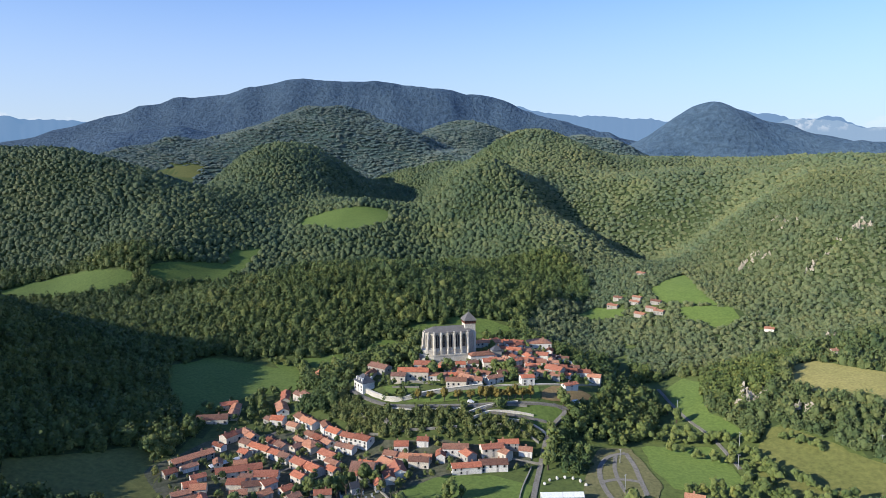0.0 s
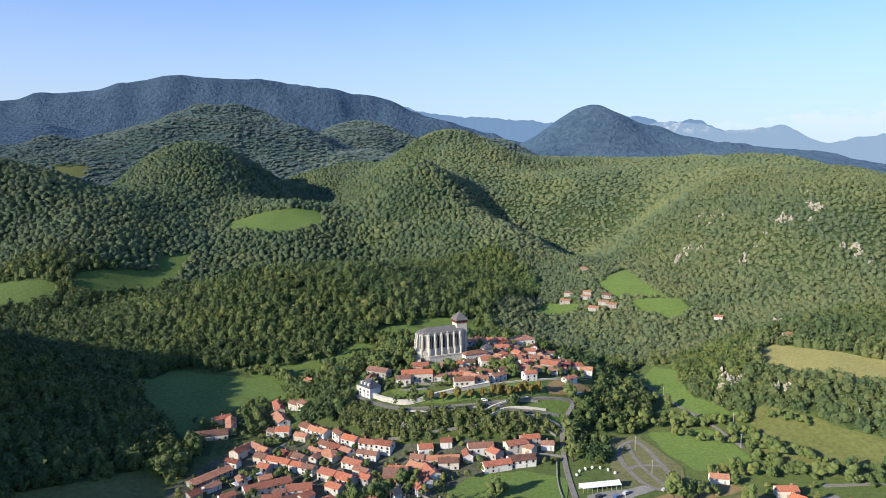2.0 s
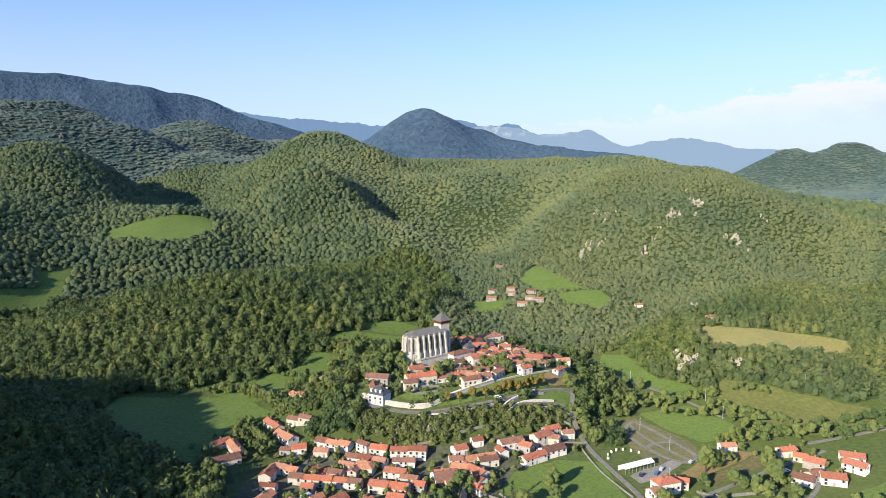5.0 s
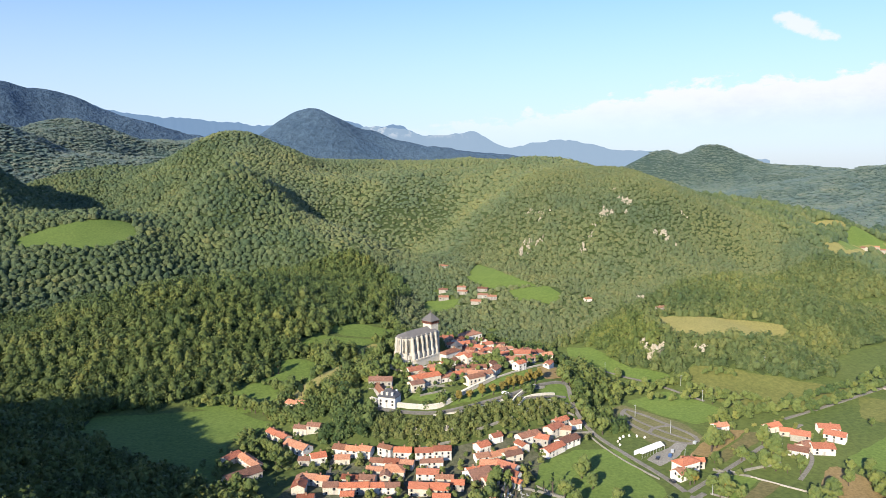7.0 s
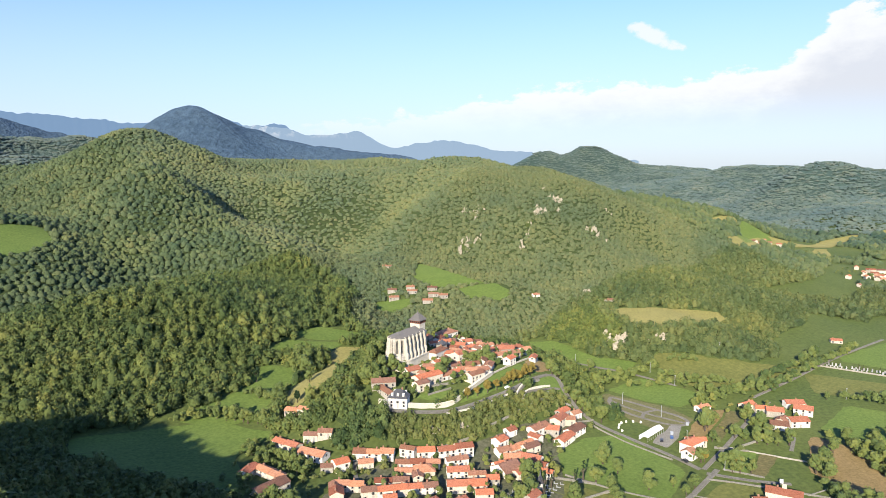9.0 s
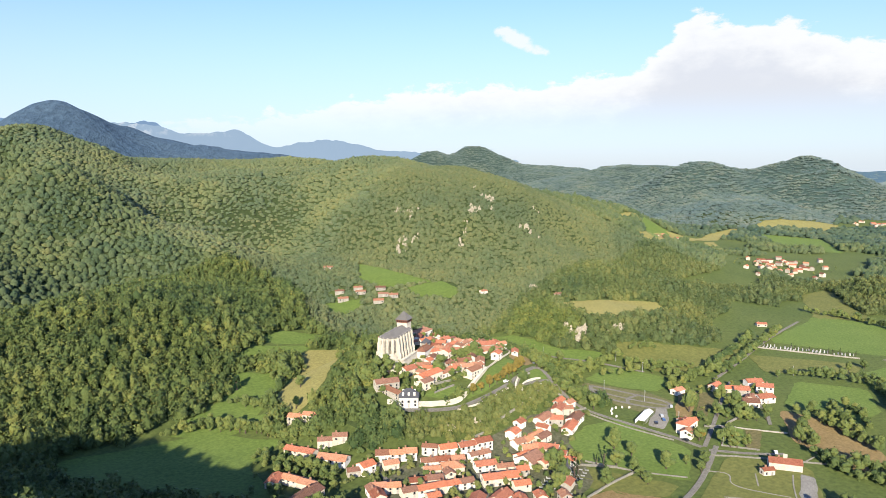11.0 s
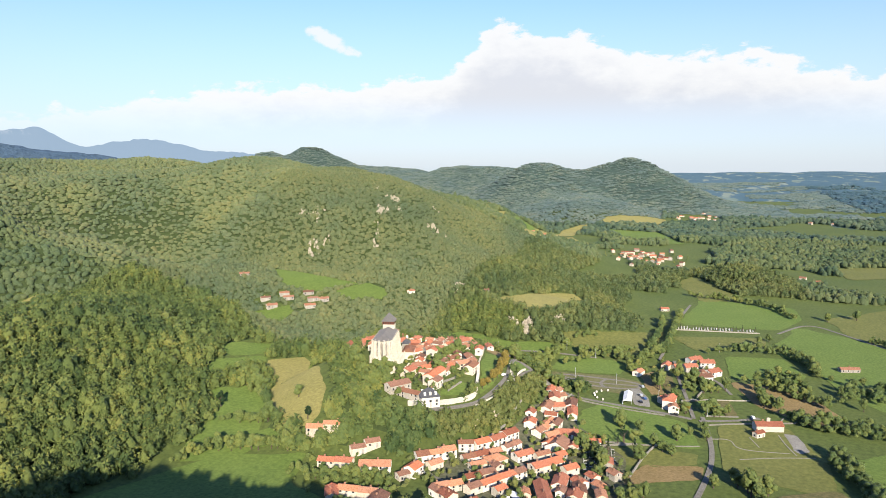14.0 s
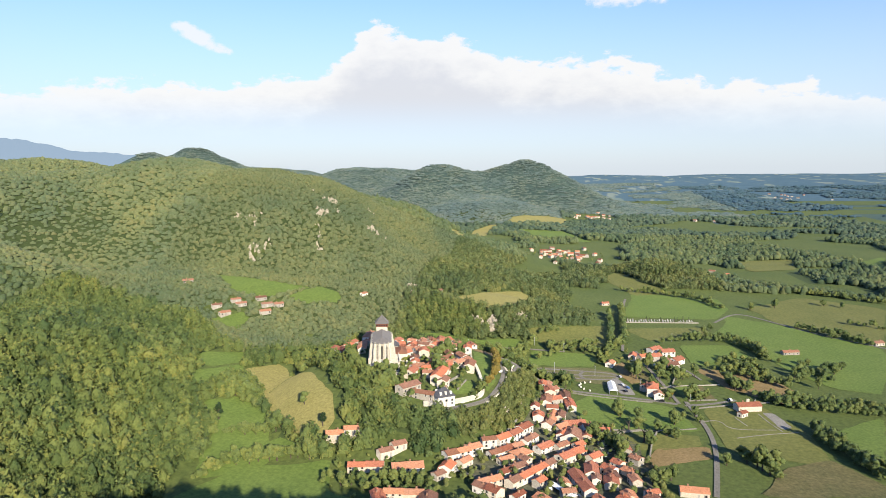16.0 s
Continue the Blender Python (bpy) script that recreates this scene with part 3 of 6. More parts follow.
# the northern rim of the town
house(38, 498, 9.0, 8, 6, 0, "", "", *TOWN)
house(46, 500, 8.5, -5, 6, 0, "", "", *TOWN)
house(54, 499, 8.0, -15, 6, 0, "", "", *TOWN)
house(30, 494, 8.0, 20, 6, 0, "", "", *TOWN)
house(27, 484, 8.0, 20, 6, 0, "", "", *TOWN)
house(36, 486, 8.0, 10, 6, 0, "", "", *TOWN)
house(20, 492, 8.0, 25, 6, 0, "", "", *TOWN)
house(90, 440, 9.0, -8, 7, 0, "", "", *TOWN)
house(97, 436, 7.0, -20, 6, 0, "", "", *TOWN)
house(68.5, 489, 15.0, 4, 9.5, 5.0, "hip", "white", "orange", "in the hilltop town", True, "houses of the hilltop town")
# more of the hamlet
house(169, 666, 8.0, -40, 5, 2.8, "", "stone", "old", *HAMLET[1:])
house(184, 654, 8.0, -48, 5, 2.8, "", "stone", "old", *HAMLET[1:])
house(196, 634, 9.0, -50, 5, 2.8, "", "stone", "old", *HAMLET[1:])
house(193, 615, 8.0, -45, 5, 2.8, "", "stone", "old", *HAMLET[1:])
house(261, 550, 6.0, -30, 5, 2.8, "", "white", "old", *HAMLET[1:])
house(362, 300, 8.0, -60, 6, 2.8, "", "cream", "red", *PLAIN[1:])


def taken(x, y, gap):
    return any(math.hypot(o.matrix_basis.translation.x - x, o.matrix_basis.translation.y - y) < gap for o in BUILT)


def infill(count, gap, near, size, spots, *rest):
    """Smaller houses and sheds that fill the gaps between the others."""
    made = 0
    lo, hi = np.min(spots, 0), np.max(spots, 0)
    p = np.array(spots, float)
    for _ in range(4000):
        x, y = house_rng.uniform(lo[0], hi[0]), house_rng.uniform(lo[1], hi[1])
        if made >= count:
            break
        if not inside(p, np.array([x]), np.array([y]))[0] or taken(x, y, gap) or not taken(x, y, near):
            continue
        mate = min(BUILT, key=lambda o: math.hypot(o.matrix_basis.translation.x - x, o.matrix_basis.translation.y - y))
        turn = math.degrees(mate.matrix_basis.to_euler().z) + house_rng.choice((0, 0, 90))
        BUILT.append(house(x, y, house_rng.uniform(*size), turn, house_rng.uniform(4.5, 6.0), house_rng.uniform(2.6, 4.0), "", "", *rest))
        made += 1


BUILT = [o for o in scene.objects if o.name.split(".")[0] == "house"]
infill(30, 7.0, 11.5, (4.0, 7.0), [(-10, 440), (20, 446), (40, 450), (40, 492), (80, 488), (92, 440), (70, 424), (30, 418), (-5, 414), (-30, 418)], *TOWN)
infill(24, 7.2, 12.0, (4.0, 8.0), [(-140, 340), (-110, 384), (-60, 384), (-40, 366), (0, 362), (45, 362), (45, 345), (0, 338), (-45, 305), (-125, 300)])


# ---- the cathedral on the hilltop ----
# local axes: x from the apse to the tower, y across, z up from the churchyard
church = new("cathedral", None)
church.matrix_basis = pose(4.0, 463.2, 28.0, 0, 0, 14.7)
tagged(church, "tall pale stone gothic cathedral with buttresses, grey roof and square tower", "cathedral")
HALF, APSE, WEST, EAVES, RIDGE = 5.9, -12.0, 13.5, 16.2, 19.4
outline = [(WEST, -HALF), (APSE, -HALF), (APSE - 3.0, -HALF * 0.72), (APSE - 4.9, -HALF * 0.26), (APSE - 4.9, HALF * 0.26), (APSE - 3.0, HALF * 0.72), (APSE, HALF), (WEST, HALF)]
n = len(outline)
verts = [(x, y, -6) for x, y in outline] + [(x, y, EAVES) for x, y in outline]
faces = [tuple(range(n))[::-1], tuple(range(n, 2 * n))] + [(i, (i + 1) % n, n + (i + 1) % n, n + i) for i in range(n)]
part("nave_wall", shape(verts, faces), ASHLAR, church)
over = [(x * 1.0 + (-0.5 if x < 0 else 0.0), y * 1.09) for x, y in outline]
verts = [(x, y, EAVES - 0.1) for x, y in over] + [(x, y, EAVES + 0.15) for x, y in over] + [(WEST, 0, RIDGE), (APSE + 1.0, 0, RIDGE)]
faces = [(i, (i + 1) % n, n + (i + 1) % n, n + i) for i in range(n)] + [tuple(range(n))[::-1]]
a, b = 2 * n, 2 * n + 1
faces += [(n, n + 1, b, a)] + [(n + i, n + i + 1, b) for i in range(1, n - 2)] + [(n + n - 2, n + n - 1, a, b), (n + n - 1, n, a)]
part("roof", shape(verts, faces), LEAD, church, "grey shingled roof")


def buttress(x, y, turn, out=2.9, top=EAVES + 0.6, wide=1.0):
    """Stepped buttress standing out from the wall, with a sloping cap."""
    w = wide / 2
    steps = [(-6, out), (5.5, out), (7.0, out * 0.72), (11.5, out * 0.72), (13.0, out * 0.5), (top - 1.4, out * 0.5), (top, 0.0)]
    side = [(0.0, -6)] + [(o, z) for z, o in steps]
    k = len(side)
    verts = [(-w, -o, z) for o, z in side] + [(w, -o, z) for o, z in side]
    faces = [tuple(range(k)), tuple(range(2 * k - 1, k - 1, -1))] + [(i, (i + 1) % k, k + (i + 1) % k, k + i) for i in range(k)]
    bm = shape(verts, faces)
    bmesh.ops.transform(bm, matrix=pose(x, y, 0, 0, 0, turn), verts=bm.verts)
    part("buttress", bm, ASHLAR, church)


def lancet(x, y, turn, z0=6.2, z1=15.2, wide=2.1):
    """Tall pointed window: dark glass set between stone jambs, with a middle mullion."""
    w = wide / 2
    ring = [(-w, z0), (w, z0), (w, z1 - 1.4), (w * 0.6, z1 - 0.5), (0, z1), (-w * 0.6, z1 - 0.5), (-w, z1 - 1.4)]
    k = len(ring)
    verts = [(u, -0.06, v) for u, v in ring] + [(u, 0.3, v) for u, v in ring]
    faces = [tuple(range(k)), tuple(range(2 * k - 1, k - 1, -1))] + [(i, (i + 1) % k, k + (i + 1) % k, k + i) for i in range(k)]
    bm = shape(verts, faces)
    m = pose(x, y, 0, 0, 0, turn)
    bmesh.ops.transform(bm, matrix=m, verts=bm.verts)
    win = part("window", bm, PANE, church)
    part("mullion", a_box(-0.1, 0.1, -0.16, 0, z0, z1 - 0.4, m), ASHLAR, win)
    jambs = bmesh.new()
    box(jambs, -w - 0.3, -w, -0.22, 0, z0, z1 - 1.0, m)
    box(jambs, w, w + 0.3, -0.22, 0, z0, z1 - 1.0, m)
    part("jamb", jambs, ASHLAR, win)


BAYS = [APSE + 0.3 + k * 4.6 for k in range(6)]
for k, x in enumerate(BAYS):
    buttress(x, -HALF, 0)
    buttress(x, HALF, 180)
    if k < 5:
        lancet(x + 2.3, -HALF, 0)
        lancet(x + 2.3, HALF, 180)
corners = outline[1:7]
for (x0, y0), (x1, y1) in zip(corners, corners[1:]):
    turn = math.degrees(math.atan2(y1 - y0, x1 - x0)) + 180
    lancet((x0 + x1) / 2, (y0 + y1) / 2, turn, wide=1.2)
for x, y in corners[1:5]:
    buttress(x, y, math.degrees(math.atan2(y, x - APSE - 1.0)) + 90, 2.0)
# low side chapels between the buttresses
for k in range(5):
    x = BAYS[k]
    bm = shape([(x + 0.6, -HALF - 1.5, -6), (x + 4.0, -HALF - 1.5, -6), (x + 4.0, -HALF, -6), (x + 0.6, -HALF, -6),
                (x + 0.6, -HALF - 1.5, 4.6), (x + 4.0, -HALF - 1.5, 4.6), (x + 4.0, -HALF, 5.8), (x + 0.6, -HALF, 5.8)],
               [(3, 2, 1, 0), (4, 5, 6, 7), (0, 1, 5, 4), (1, 2, 6, 5), (2, 3, 7, 6), (3, 0, 4, 7)])
    part("side_chapel", bm, ASHLAR, church)
for k in range(5):
    turn = 180 + (k - 2) * 42
    m = pose(APSE - 1.0, 0, 0, 0, 0, turn)
    verts = [m @ Vector(q) for q in ((3.5, -2.1, -6), (6.6, -1.6, -6), (6.6, 1.6, -6), (3.5, 2.1, -6), (3.5, -2.1, 5.6), (6.6, -1.6, 4.6), (6.6, 1.6, 4.6), (3.5, 2.1, 5.6))]
    part("apse_chapel", shape(verts, [(3, 2, 1, 0), (4, 5, 6, 7), (0, 1, 5, 4), (1, 2, 6, 5), (2, 3, 7, 6), (3, 0, 4, 7)]), ASHLAR, church)
# tower: shaft, timber gallery, pyramid roof
part("tower_shaft", a_box(WEST - 3.2, WEST + 4.2, -3.7, 3.7, -6, 21.2), ASHLAR, church)
for x in (WEST - 2.6, WEST + 3.6):
    for y in (-4.6, 4.6):
        part("tower_buttress", a_box(x - 0.8, x + 0.8, min(y, y * 0.8), max(y, y * 0.8), -6, 15.5), ASHLAR, church)
gallery = part("timber_gallery", a_box(WEST - 3.5, WEST + 4.5, -4.0, 4.0, 20.9, 23.0), TIMBER, church, "red-brown timber gallery")
for k in range(5):
    u = -3.2 + k * 1.6
    for m in (pose(WEST + 0.5 + u, -4.05, 21.5), pose(WEST + 0.5 + u, 4.05, 21.5, 0, 0, 180), pose(WEST - 3.55, u, 21.5, 0, 0, -90), pose(WEST + 4.55, u, 21.5, 0, 0, 90)):
        part("louvre", a_box(-0.4, 0.4, -0.05, 0.1, 0, 0.9, m), PANE, gallery)
e = 4.6
cx = WEST + 0.5
verts = [(cx - e, -e, 22.9), (cx + e, -e, 22.9), (cx + e, e, 22.9), (cx - e, e, 22.9), (cx - e, -e, 23.1), (cx + e, -e, 23.1), (cx + e, e, 23.1), (cx - e, e, 23.1), (cx, 0, 28.4)]
part("tower_roof", shape(verts, [(3, 2, 1, 0), (0, 1, 5, 4), (1, 2, 6, 5), (2, 3, 7, 6), (3, 0, 4, 7), (4, 5, 8), (5, 6, 8), (6, 7, 8), (7, 4, 8)]), LEAD, church)
part("finial", a_box(cx - 0.08, cx + 0.08, -0.08, 0.08, 28.2, 29.6), SLATE, church)

# raised churchyard terrace with a pale retaining wall
terrace = new("churchyard_terrace", None)
terrace.matrix_basis = church.matrix_basis.copy()
tagged(terrace, "raised churchyard terrace with a pale stone retaining wall", "terrace", kind="structure")
rim = [(10.5, -10.8), (-13.0, -11.2), (-19.5, -8.0), (-22.5, -2.0), (-21.5, 4.5), (-14.0, 8.0), (10.5, 8.0)]
k = len(rim)
part("retaining_wall", shape([(x, y, -9) for x, y in rim] + [(x, y, 1.9) for x, y in rim], [tuple(range(k)), tuple(range(k, 2 * k))] + [(i, (i + 1) % k, k + (i + 1) % k, k + i) for i in range(k)]), RAMPART, terrace)
for (x0, y0), (x1, y1) in zip(rim[:5], rim[1:5]):
    m = pose(x0, y0, 0, 0, 0, math.degrees(math.atan2(y1 - y0, x1 - x0)))
    d = math.hypot(x1 - x0, y1 - y0)
    part("parapet", a_box(0.1, d - 0.1, -0.15, 0.35, 1.9, 2.8, m), ASHLAR, terrace)

# chapter building against the church's flank
chapter = house(25.5, 455.5, 15.0, 16, 8.0, 6.0, "hip", "white", "orange", "beside the cathedral", True, "houses of the hilltop town")
tagged(chapter, "long pale chapter building with an orange hipped roof")
tower_house = house(36.0, 462.0, 4.0, 16, 5.2, 7.5, "hip", "stone", "slate", "beside the cathedral", True, "houses of the hilltop town")

# slate-roofed mansion at the rampart's corner
mansion = house(-47.5, 413.5, 9.5, -55, 8.5, 5.6, "hip", "white", "slate", "on the rampart's corner", True, "houses of the hilltop town")
tagged(mansion, "white mansion with a steep dark slate roof and dormers")
for u, side in ((-3.2, -1), (0, -1), (3.2, -1), (-3.2, 1), (3.2, 1)):
    part("dormer", a_box(u - 0.6, u + 0.6, side * 2.2, side * 3.6, 6.4, 8.0) if side > 0 else a_box(u - 0.6, u + 0.6, -3.6, -2.2, 6.4, 8.0), WHITE, mansion, "white dormer")

# roman-style chapel on the plain
chapel = house(28, 229, 14.5, -74, 7.5, 3.8, "", "cream", "red", "on the plain", False, "houses on the plain")
tagged(chapel, "long cream stone chapel with a red roof and bell gable", "chapel")
part("bell_gable", a_box(-1.0, 1.0, -0.35, 0.35, 4.6, 7.6), CREAM, chapel, "stone bell gable")
for u in (-5, -2, 2, 5):
    for side, turn in ((-1, 0), (1, 180)):
        shared("window", WINDOW, chapel, pose(u, side * 3.4, 1.9, 0, 0, turn))

# ---- fields, roads, walls ----
CLEAR = []          # open land: (polygon, bounds)


def clear(*pts):
    p = np.array(pts, float)
    CLEAR.append((p, p.min(0), p.max(0)))


COVER = {"GREEN": (FIELD_GREEN, "mown bright green meadow between hedges and woods"),
         "MEADOW": (PASTURE, "pale olive-green pasture with scattered trees"),
         "SLOPE": (FIELD_GREEN, "green grass slope below the rampart wall"),
         "DRY": (FIELD_DRY, "dry yellow-brown pasture on a rise"),
         "ROUGH": (two_tone("rough_brown_grass", (0.075, 0.085, 0.03), (0.15, 0.125, 0.055), 0.05, 0.5, 0.95, 0.5, 0.3), "rough brownish-green grassland beside the lane"),
         "BARE": (two_tone("trodden_earth", (0.1, 0.104, 0.042), (0.155, 0.142, 0.064), 0.06, 0.6, 0.95, 0.4, 0.1), "bare tan earth with worn grass beside the lane"),
         "YARD": (two_tone("yards_and_gardens", (0.055, 0.07, 0.03), (0.13, 0.122, 0.08), 0.12, 0.6, 0.95, 0.4, 0.1), "worn yards and small gardens between the houses"),
         "BROWN": (FIELD_BROWN, "bare brown field beside green meadows"),
         "GREY": (two_tone("worn_gravel", (0.17, 0.16, 0.14), (0.26, 0.245, 0.22), 0.1, 1.5, 0.95, 0.3, 0.05), "grey gravel parking ground beside the road")}


def rounded(pts, step):
    """The polygon with its corners softened and its sides cut into short, slightly uneven lengths."""
    p = np.array(pts, float)
    for _ in range(1):
        q = np.roll(p, -1, 0)
        p = np.stack([0.92 * p + 0.08 * q, 0.08 * p + 0.92 * q], 1).reshape(-1, 2)
    out = []
    for a, b in zip(p, np.roll(p, -1, 0)):
        k = max(1, int(np.hypot(*(b - a)) / step))
        out += [a + (b - a) * i / k for i in range(k)]
    p = np.array(out)
    w = step * 0.25
    return p + np.stack([w * vnoise(p[:, 0], p[:, 1], step * 1.6, 21), w * vnoise(p[:, 0], p[:, 1], step * 1.6, 22)], 1)


def field(cover, *pts, above=0.0):
    """A patch of open land laid on the ground; one inside another lies a little above it."""
    size = np.ptp(np.array(pts, float), axis=0).max()
    step = max(4.0, size / 22)
    p = rounded(pts, step)
    clear(*p)
    lo, hi = p.min(0), p.max(0)
    gx_, gy_ = np.meshgrid(np.arange(lo[0], hi[0], step), np.arange(lo[1], hi[1], step))
    q = np.stack([gx_.ravel(), gy_.ravel()], 1)
    q = q[inside(p, q[:, 0], q[:, 1])]
    if len(q):
        d = np.min(np.hypot(q[:, None, 0] - p[None, :, 0], q[:, None, 1] - p[None, :, 1]), 1)
        q = q[d > step * 0.45]
    from_edge = [Vector(v) for v in p] + [Vector(v) for v in q]
    n = len(p)
    res = mathutils_fill(from_edge, n)
    v2 = np.array([v[:] for v in res[0]])
    z = height(v2[:, 0], v2[:, 1]) + np.where(v2[:, 0] > 640, 0.6, 0.25) + above
    tri = [f for f in res[2]]
    ob = link_mesh("field", np.column_stack([v2, z]), tri, COVER[cover][0], True)
    return tagged(ob, COVER[cover][1], "field", kind="structure")


def mathutils_fill(points, n):
    from mathutils import geometry
    return geometry.delaunay_2d_cdt(points, [(i, (i + 1) % n) for i in range(n)], [], 1, 0.01)


def smooth_line(pts, step):
    """Points every `step` metres along a rounded line."""
    p = np.array(pts, float)
    for _ in range(3):
        if len(p) > 2:
            a, b = p[:-1], p[1:]
            mid = np.stack([0.75 * a + 0.25 * b, 0.25 * a + 0.75 * b], 1).reshape(-1, 2)
            p = np.vstack([p[:1], mid[1:-1], p[-1:]])
    d = np.concatenate([[0], np.cumsum(np.hypot(*np.diff(p, axis=0).T))])
    s = np.linspace(0, d[-1], max(2, int(d[-1] / step) + 1))
    return np.stack([np.interp(s, d, p[:, 0]), np.interp(s, d, p[:, 1])], 1)


DRYSTONE = two_tone("weathered_dry_stone", (0.17, 0.16, 0.13), (0.3, 0.28, 0.235), 0.5, 2.4, 0.95, 0.7, 0.1)
ASPHALT = two_tone("grey_asphalt", (0.135, 0.125, 0.108), (0.2, 0.186, 0.16), 0.15, 1.2, 0.9, 0.2, 0.03)
ROADS = []


def road(width, *pts):
    p = smooth_line(pts, 3.0)
    ROADS.append(p)
    t = np.gradient(p, axis=0)
    t /= np.hypot(t[:, 0], t[:, 1])[:, None]
    side = np.stack([-t[:, 1], t[:, 0]], 1) * width * 0.3
    z = np.maximum.reduce([height(q[:, 0], q[:, 1]) for q in (p, p + side, p - side)]) + 0.36
    rows = [np.column_stack([p + side * k, z + dz]) for k, dz in ((1.0, 0), (-1.0, 0), (-1.1, -1.2), (1.1, -1.2))]
    m = len(p)
    v = np.concatenate(rows)
    i = np.arange(m - 1)
    f = np.concatenate([np.stack([a * m + i, b * m + i, b * m + i + 1, a * m + i + 1], 1) for a, b in ((0, 1), (1, 2), (3, 0))])
    return tagged(link_mesh("road", v, f, ASPHALT, False), "narrow grey asphalt lane between fields", "road", kind="structure")


def wall(*pts, high=0.8, thick=0.5, mat=DRYSTONE, label="low grey rubble wall beside the lane", sink=1.5):
    """A stone wall with a coping that follows the ground."""
    p = smooth_line(pts, 2.0)
    t = np.gradient(p, axis=0)
    t /= np.hypot(t[:, 0], t[:, 1])[:, None]
    side = np.stack([-t[:, 1], t[:, 0]], 1) * thick / 2
    g = height(p[:, 0], p[:, 1])
    top = g + high
    w = np.ones(5) / 5
    if len(top) > 8:
        top = np.concatenate([top[:2], np.convolve(top, w, "valid"), top[-2:]])
    m = len(p)
    ring = [(1, g - sink), (1, top - 0.2), (1.3, top - 0.2), (1.3, top), (-1.3, top), (-1.3, top - 0.2), (-1, top - 0.2), (-1, g - sink)]
    v = np.concatenate([np.column_stack([p + side * k, z]) for k, z in ring])
    i = np.arange(m - 1)
    f = np.concatenate([np.stack([a * m + i, (a + 1) * m + i, (a + 1) * m + i + 1, a * m + i + 1], 1) for a in range(7)])
    ends = np.array([[0, m, 6 * m, 7 * m], [m - 1, 8 * m - 1, 7 * m - 1, 2 * m - 1], [2 * m, 3 * m, 4 * m, 5 * m], [3 * m - 1, 6 * m - 1, 5 * m - 1, 4 * m - 1]])
    ob = link_mesh("stone_wall", v, np.concatenate([f, ends]), mat, False)
    return tagged(ob, label, "wall", "stone walls")


# the fields
field("GREEN", (-201, 502), (-183, 537), (-144, 522), (-108, 506), (-95, 465), (-129, 456), (-140, 423), (-152, 405), (-178, 437))
field("GREEN", (-131, 523), (-82, 540), (-25, 556), (-20, 538), (-66, 512), (-104, 496), above=0.04)
field("GREEN", (1, 600), (36, 608), (75, 593), (44, 582), (14, 589))
field("GREEN", (-33, 582), (-7, 591), (41, 579), (11, 566), (-14, 576), (-29, 573))
field("DRY", (17, 566), (34, 573), (66, 560), (-8, 507), (-50, 478), (-72, 470), (-80, 474), (-78, 490), (-69, 504), (-34, 531), (-3, 545))
field("GREEN", (-54, 561), (-40, 563), (-27, 551), (-38, 531), (-54, 522), (-64, 538), (-63, 554), above=0.09)
field("GREEN", (-121, 528), (-100, 535), (-75, 503), (-86, 486), (-92, 490), (-121, 520), above=0.13)
field("MEADOW", (-208, 316), (-188, 338), (-162, 363), (-138, 338), (-129, 309), (-192, 289))
field("GREEN", (124, 633), (145, 668), (172, 640), (163, 627))
field("GREEN", (197, 664), (246, 710), (238, 632), (241, 599), (206, 621), (200, 643))
field("GREEN", (207, 614), (250, 593), (246, 569), (228, 566), (209, 591))
field("GREEN", (172, 490), (180, 473), (163, 417), (170, 384), (159, 379), (145, 418), (153, 468))
field("DRY", (227, 447), (249, 461), (261, 438), (289, 422), (317, 406), (332, 390), (322, 378), (249, 370), (216, 391), (212, 416))
field("GREEN", (110, 374), (150, 371), (149, 328), (133, 318), (112, 322), (108, 345))
field("MEADOW", (181, 380), (189, 377), (207, 353), (220, 323), (234, 309), (214, 293), (176, 304), (156, 324), (165, 355))
field("GREEN", (26, 337), (45, 325), (25, 275), (-16, 265), (-21, 308), (-20, 324), (-9, 337))
field("MEADOW", (-30, 325), (-22, 267), (-38, 268), (-49, 289), (-49, 313))
field("BROWN", (-76, 306), (-47, 295), (-39, 265), (-55, 266))
field("SLOPE", (-22, 391), (-14, 393), (6, 398), (27, 404.5), (46, 408), (57, 410), (57, 394), (42, 391.5), (22, 388.5), (-7, 387.5))
field("BROWN", (58, 404), (66, 412), (82, 417), (90, 412), (88, 402), (74, 397), (58, 395))
field("GREEN", (42, 383), (61, 391), (78, 396), (67, 384), (56, 370), (48, 373))
field("GREEN", (-38, 411), (-24, 412), (-14, 410), (-13, 401), (-30, 400))
field("GREEN", (-199, 934), (-184, 956), (-125, 946), (-72, 952), (-73, 919), (-96, 893), (-132, 884))
field("GREEN", (-500, 735), (-453, 769), (-424, 774), (-356, 751), (-336, 749), (-326, 734), (-350, 720), (-399, 720))
field("GREEN", (-320, 760), (-303, 773), (-253, 813), (-255, 841), (-219, 864), (-228, 832), (-232, 802), (-240, 775), (-295, 744), (-314, 740))
field("MEADOW", (-800, 1690), (-720, 1790), (-600, 1800), (-630, 1700))
field("DRY", (-24, 812), (18, 826), (46, 814), (44, 790), (0, 788))
field("GREEN", (162, 875), (190, 925), (208, 915), (180, 862))
field("DRY", (771, 609), (882, 607), (872, 593), (781, 598))
field("GREEN", (709, 531), (900, 600), (940, 560), (690, 507))
field("GREEN", (444, 262), (422, 167), (363, 167), (304, 194), (302, 286))
field("MEADOW", (560, 293), (611, 270), (498, 235), (449, 211), (429, 263))
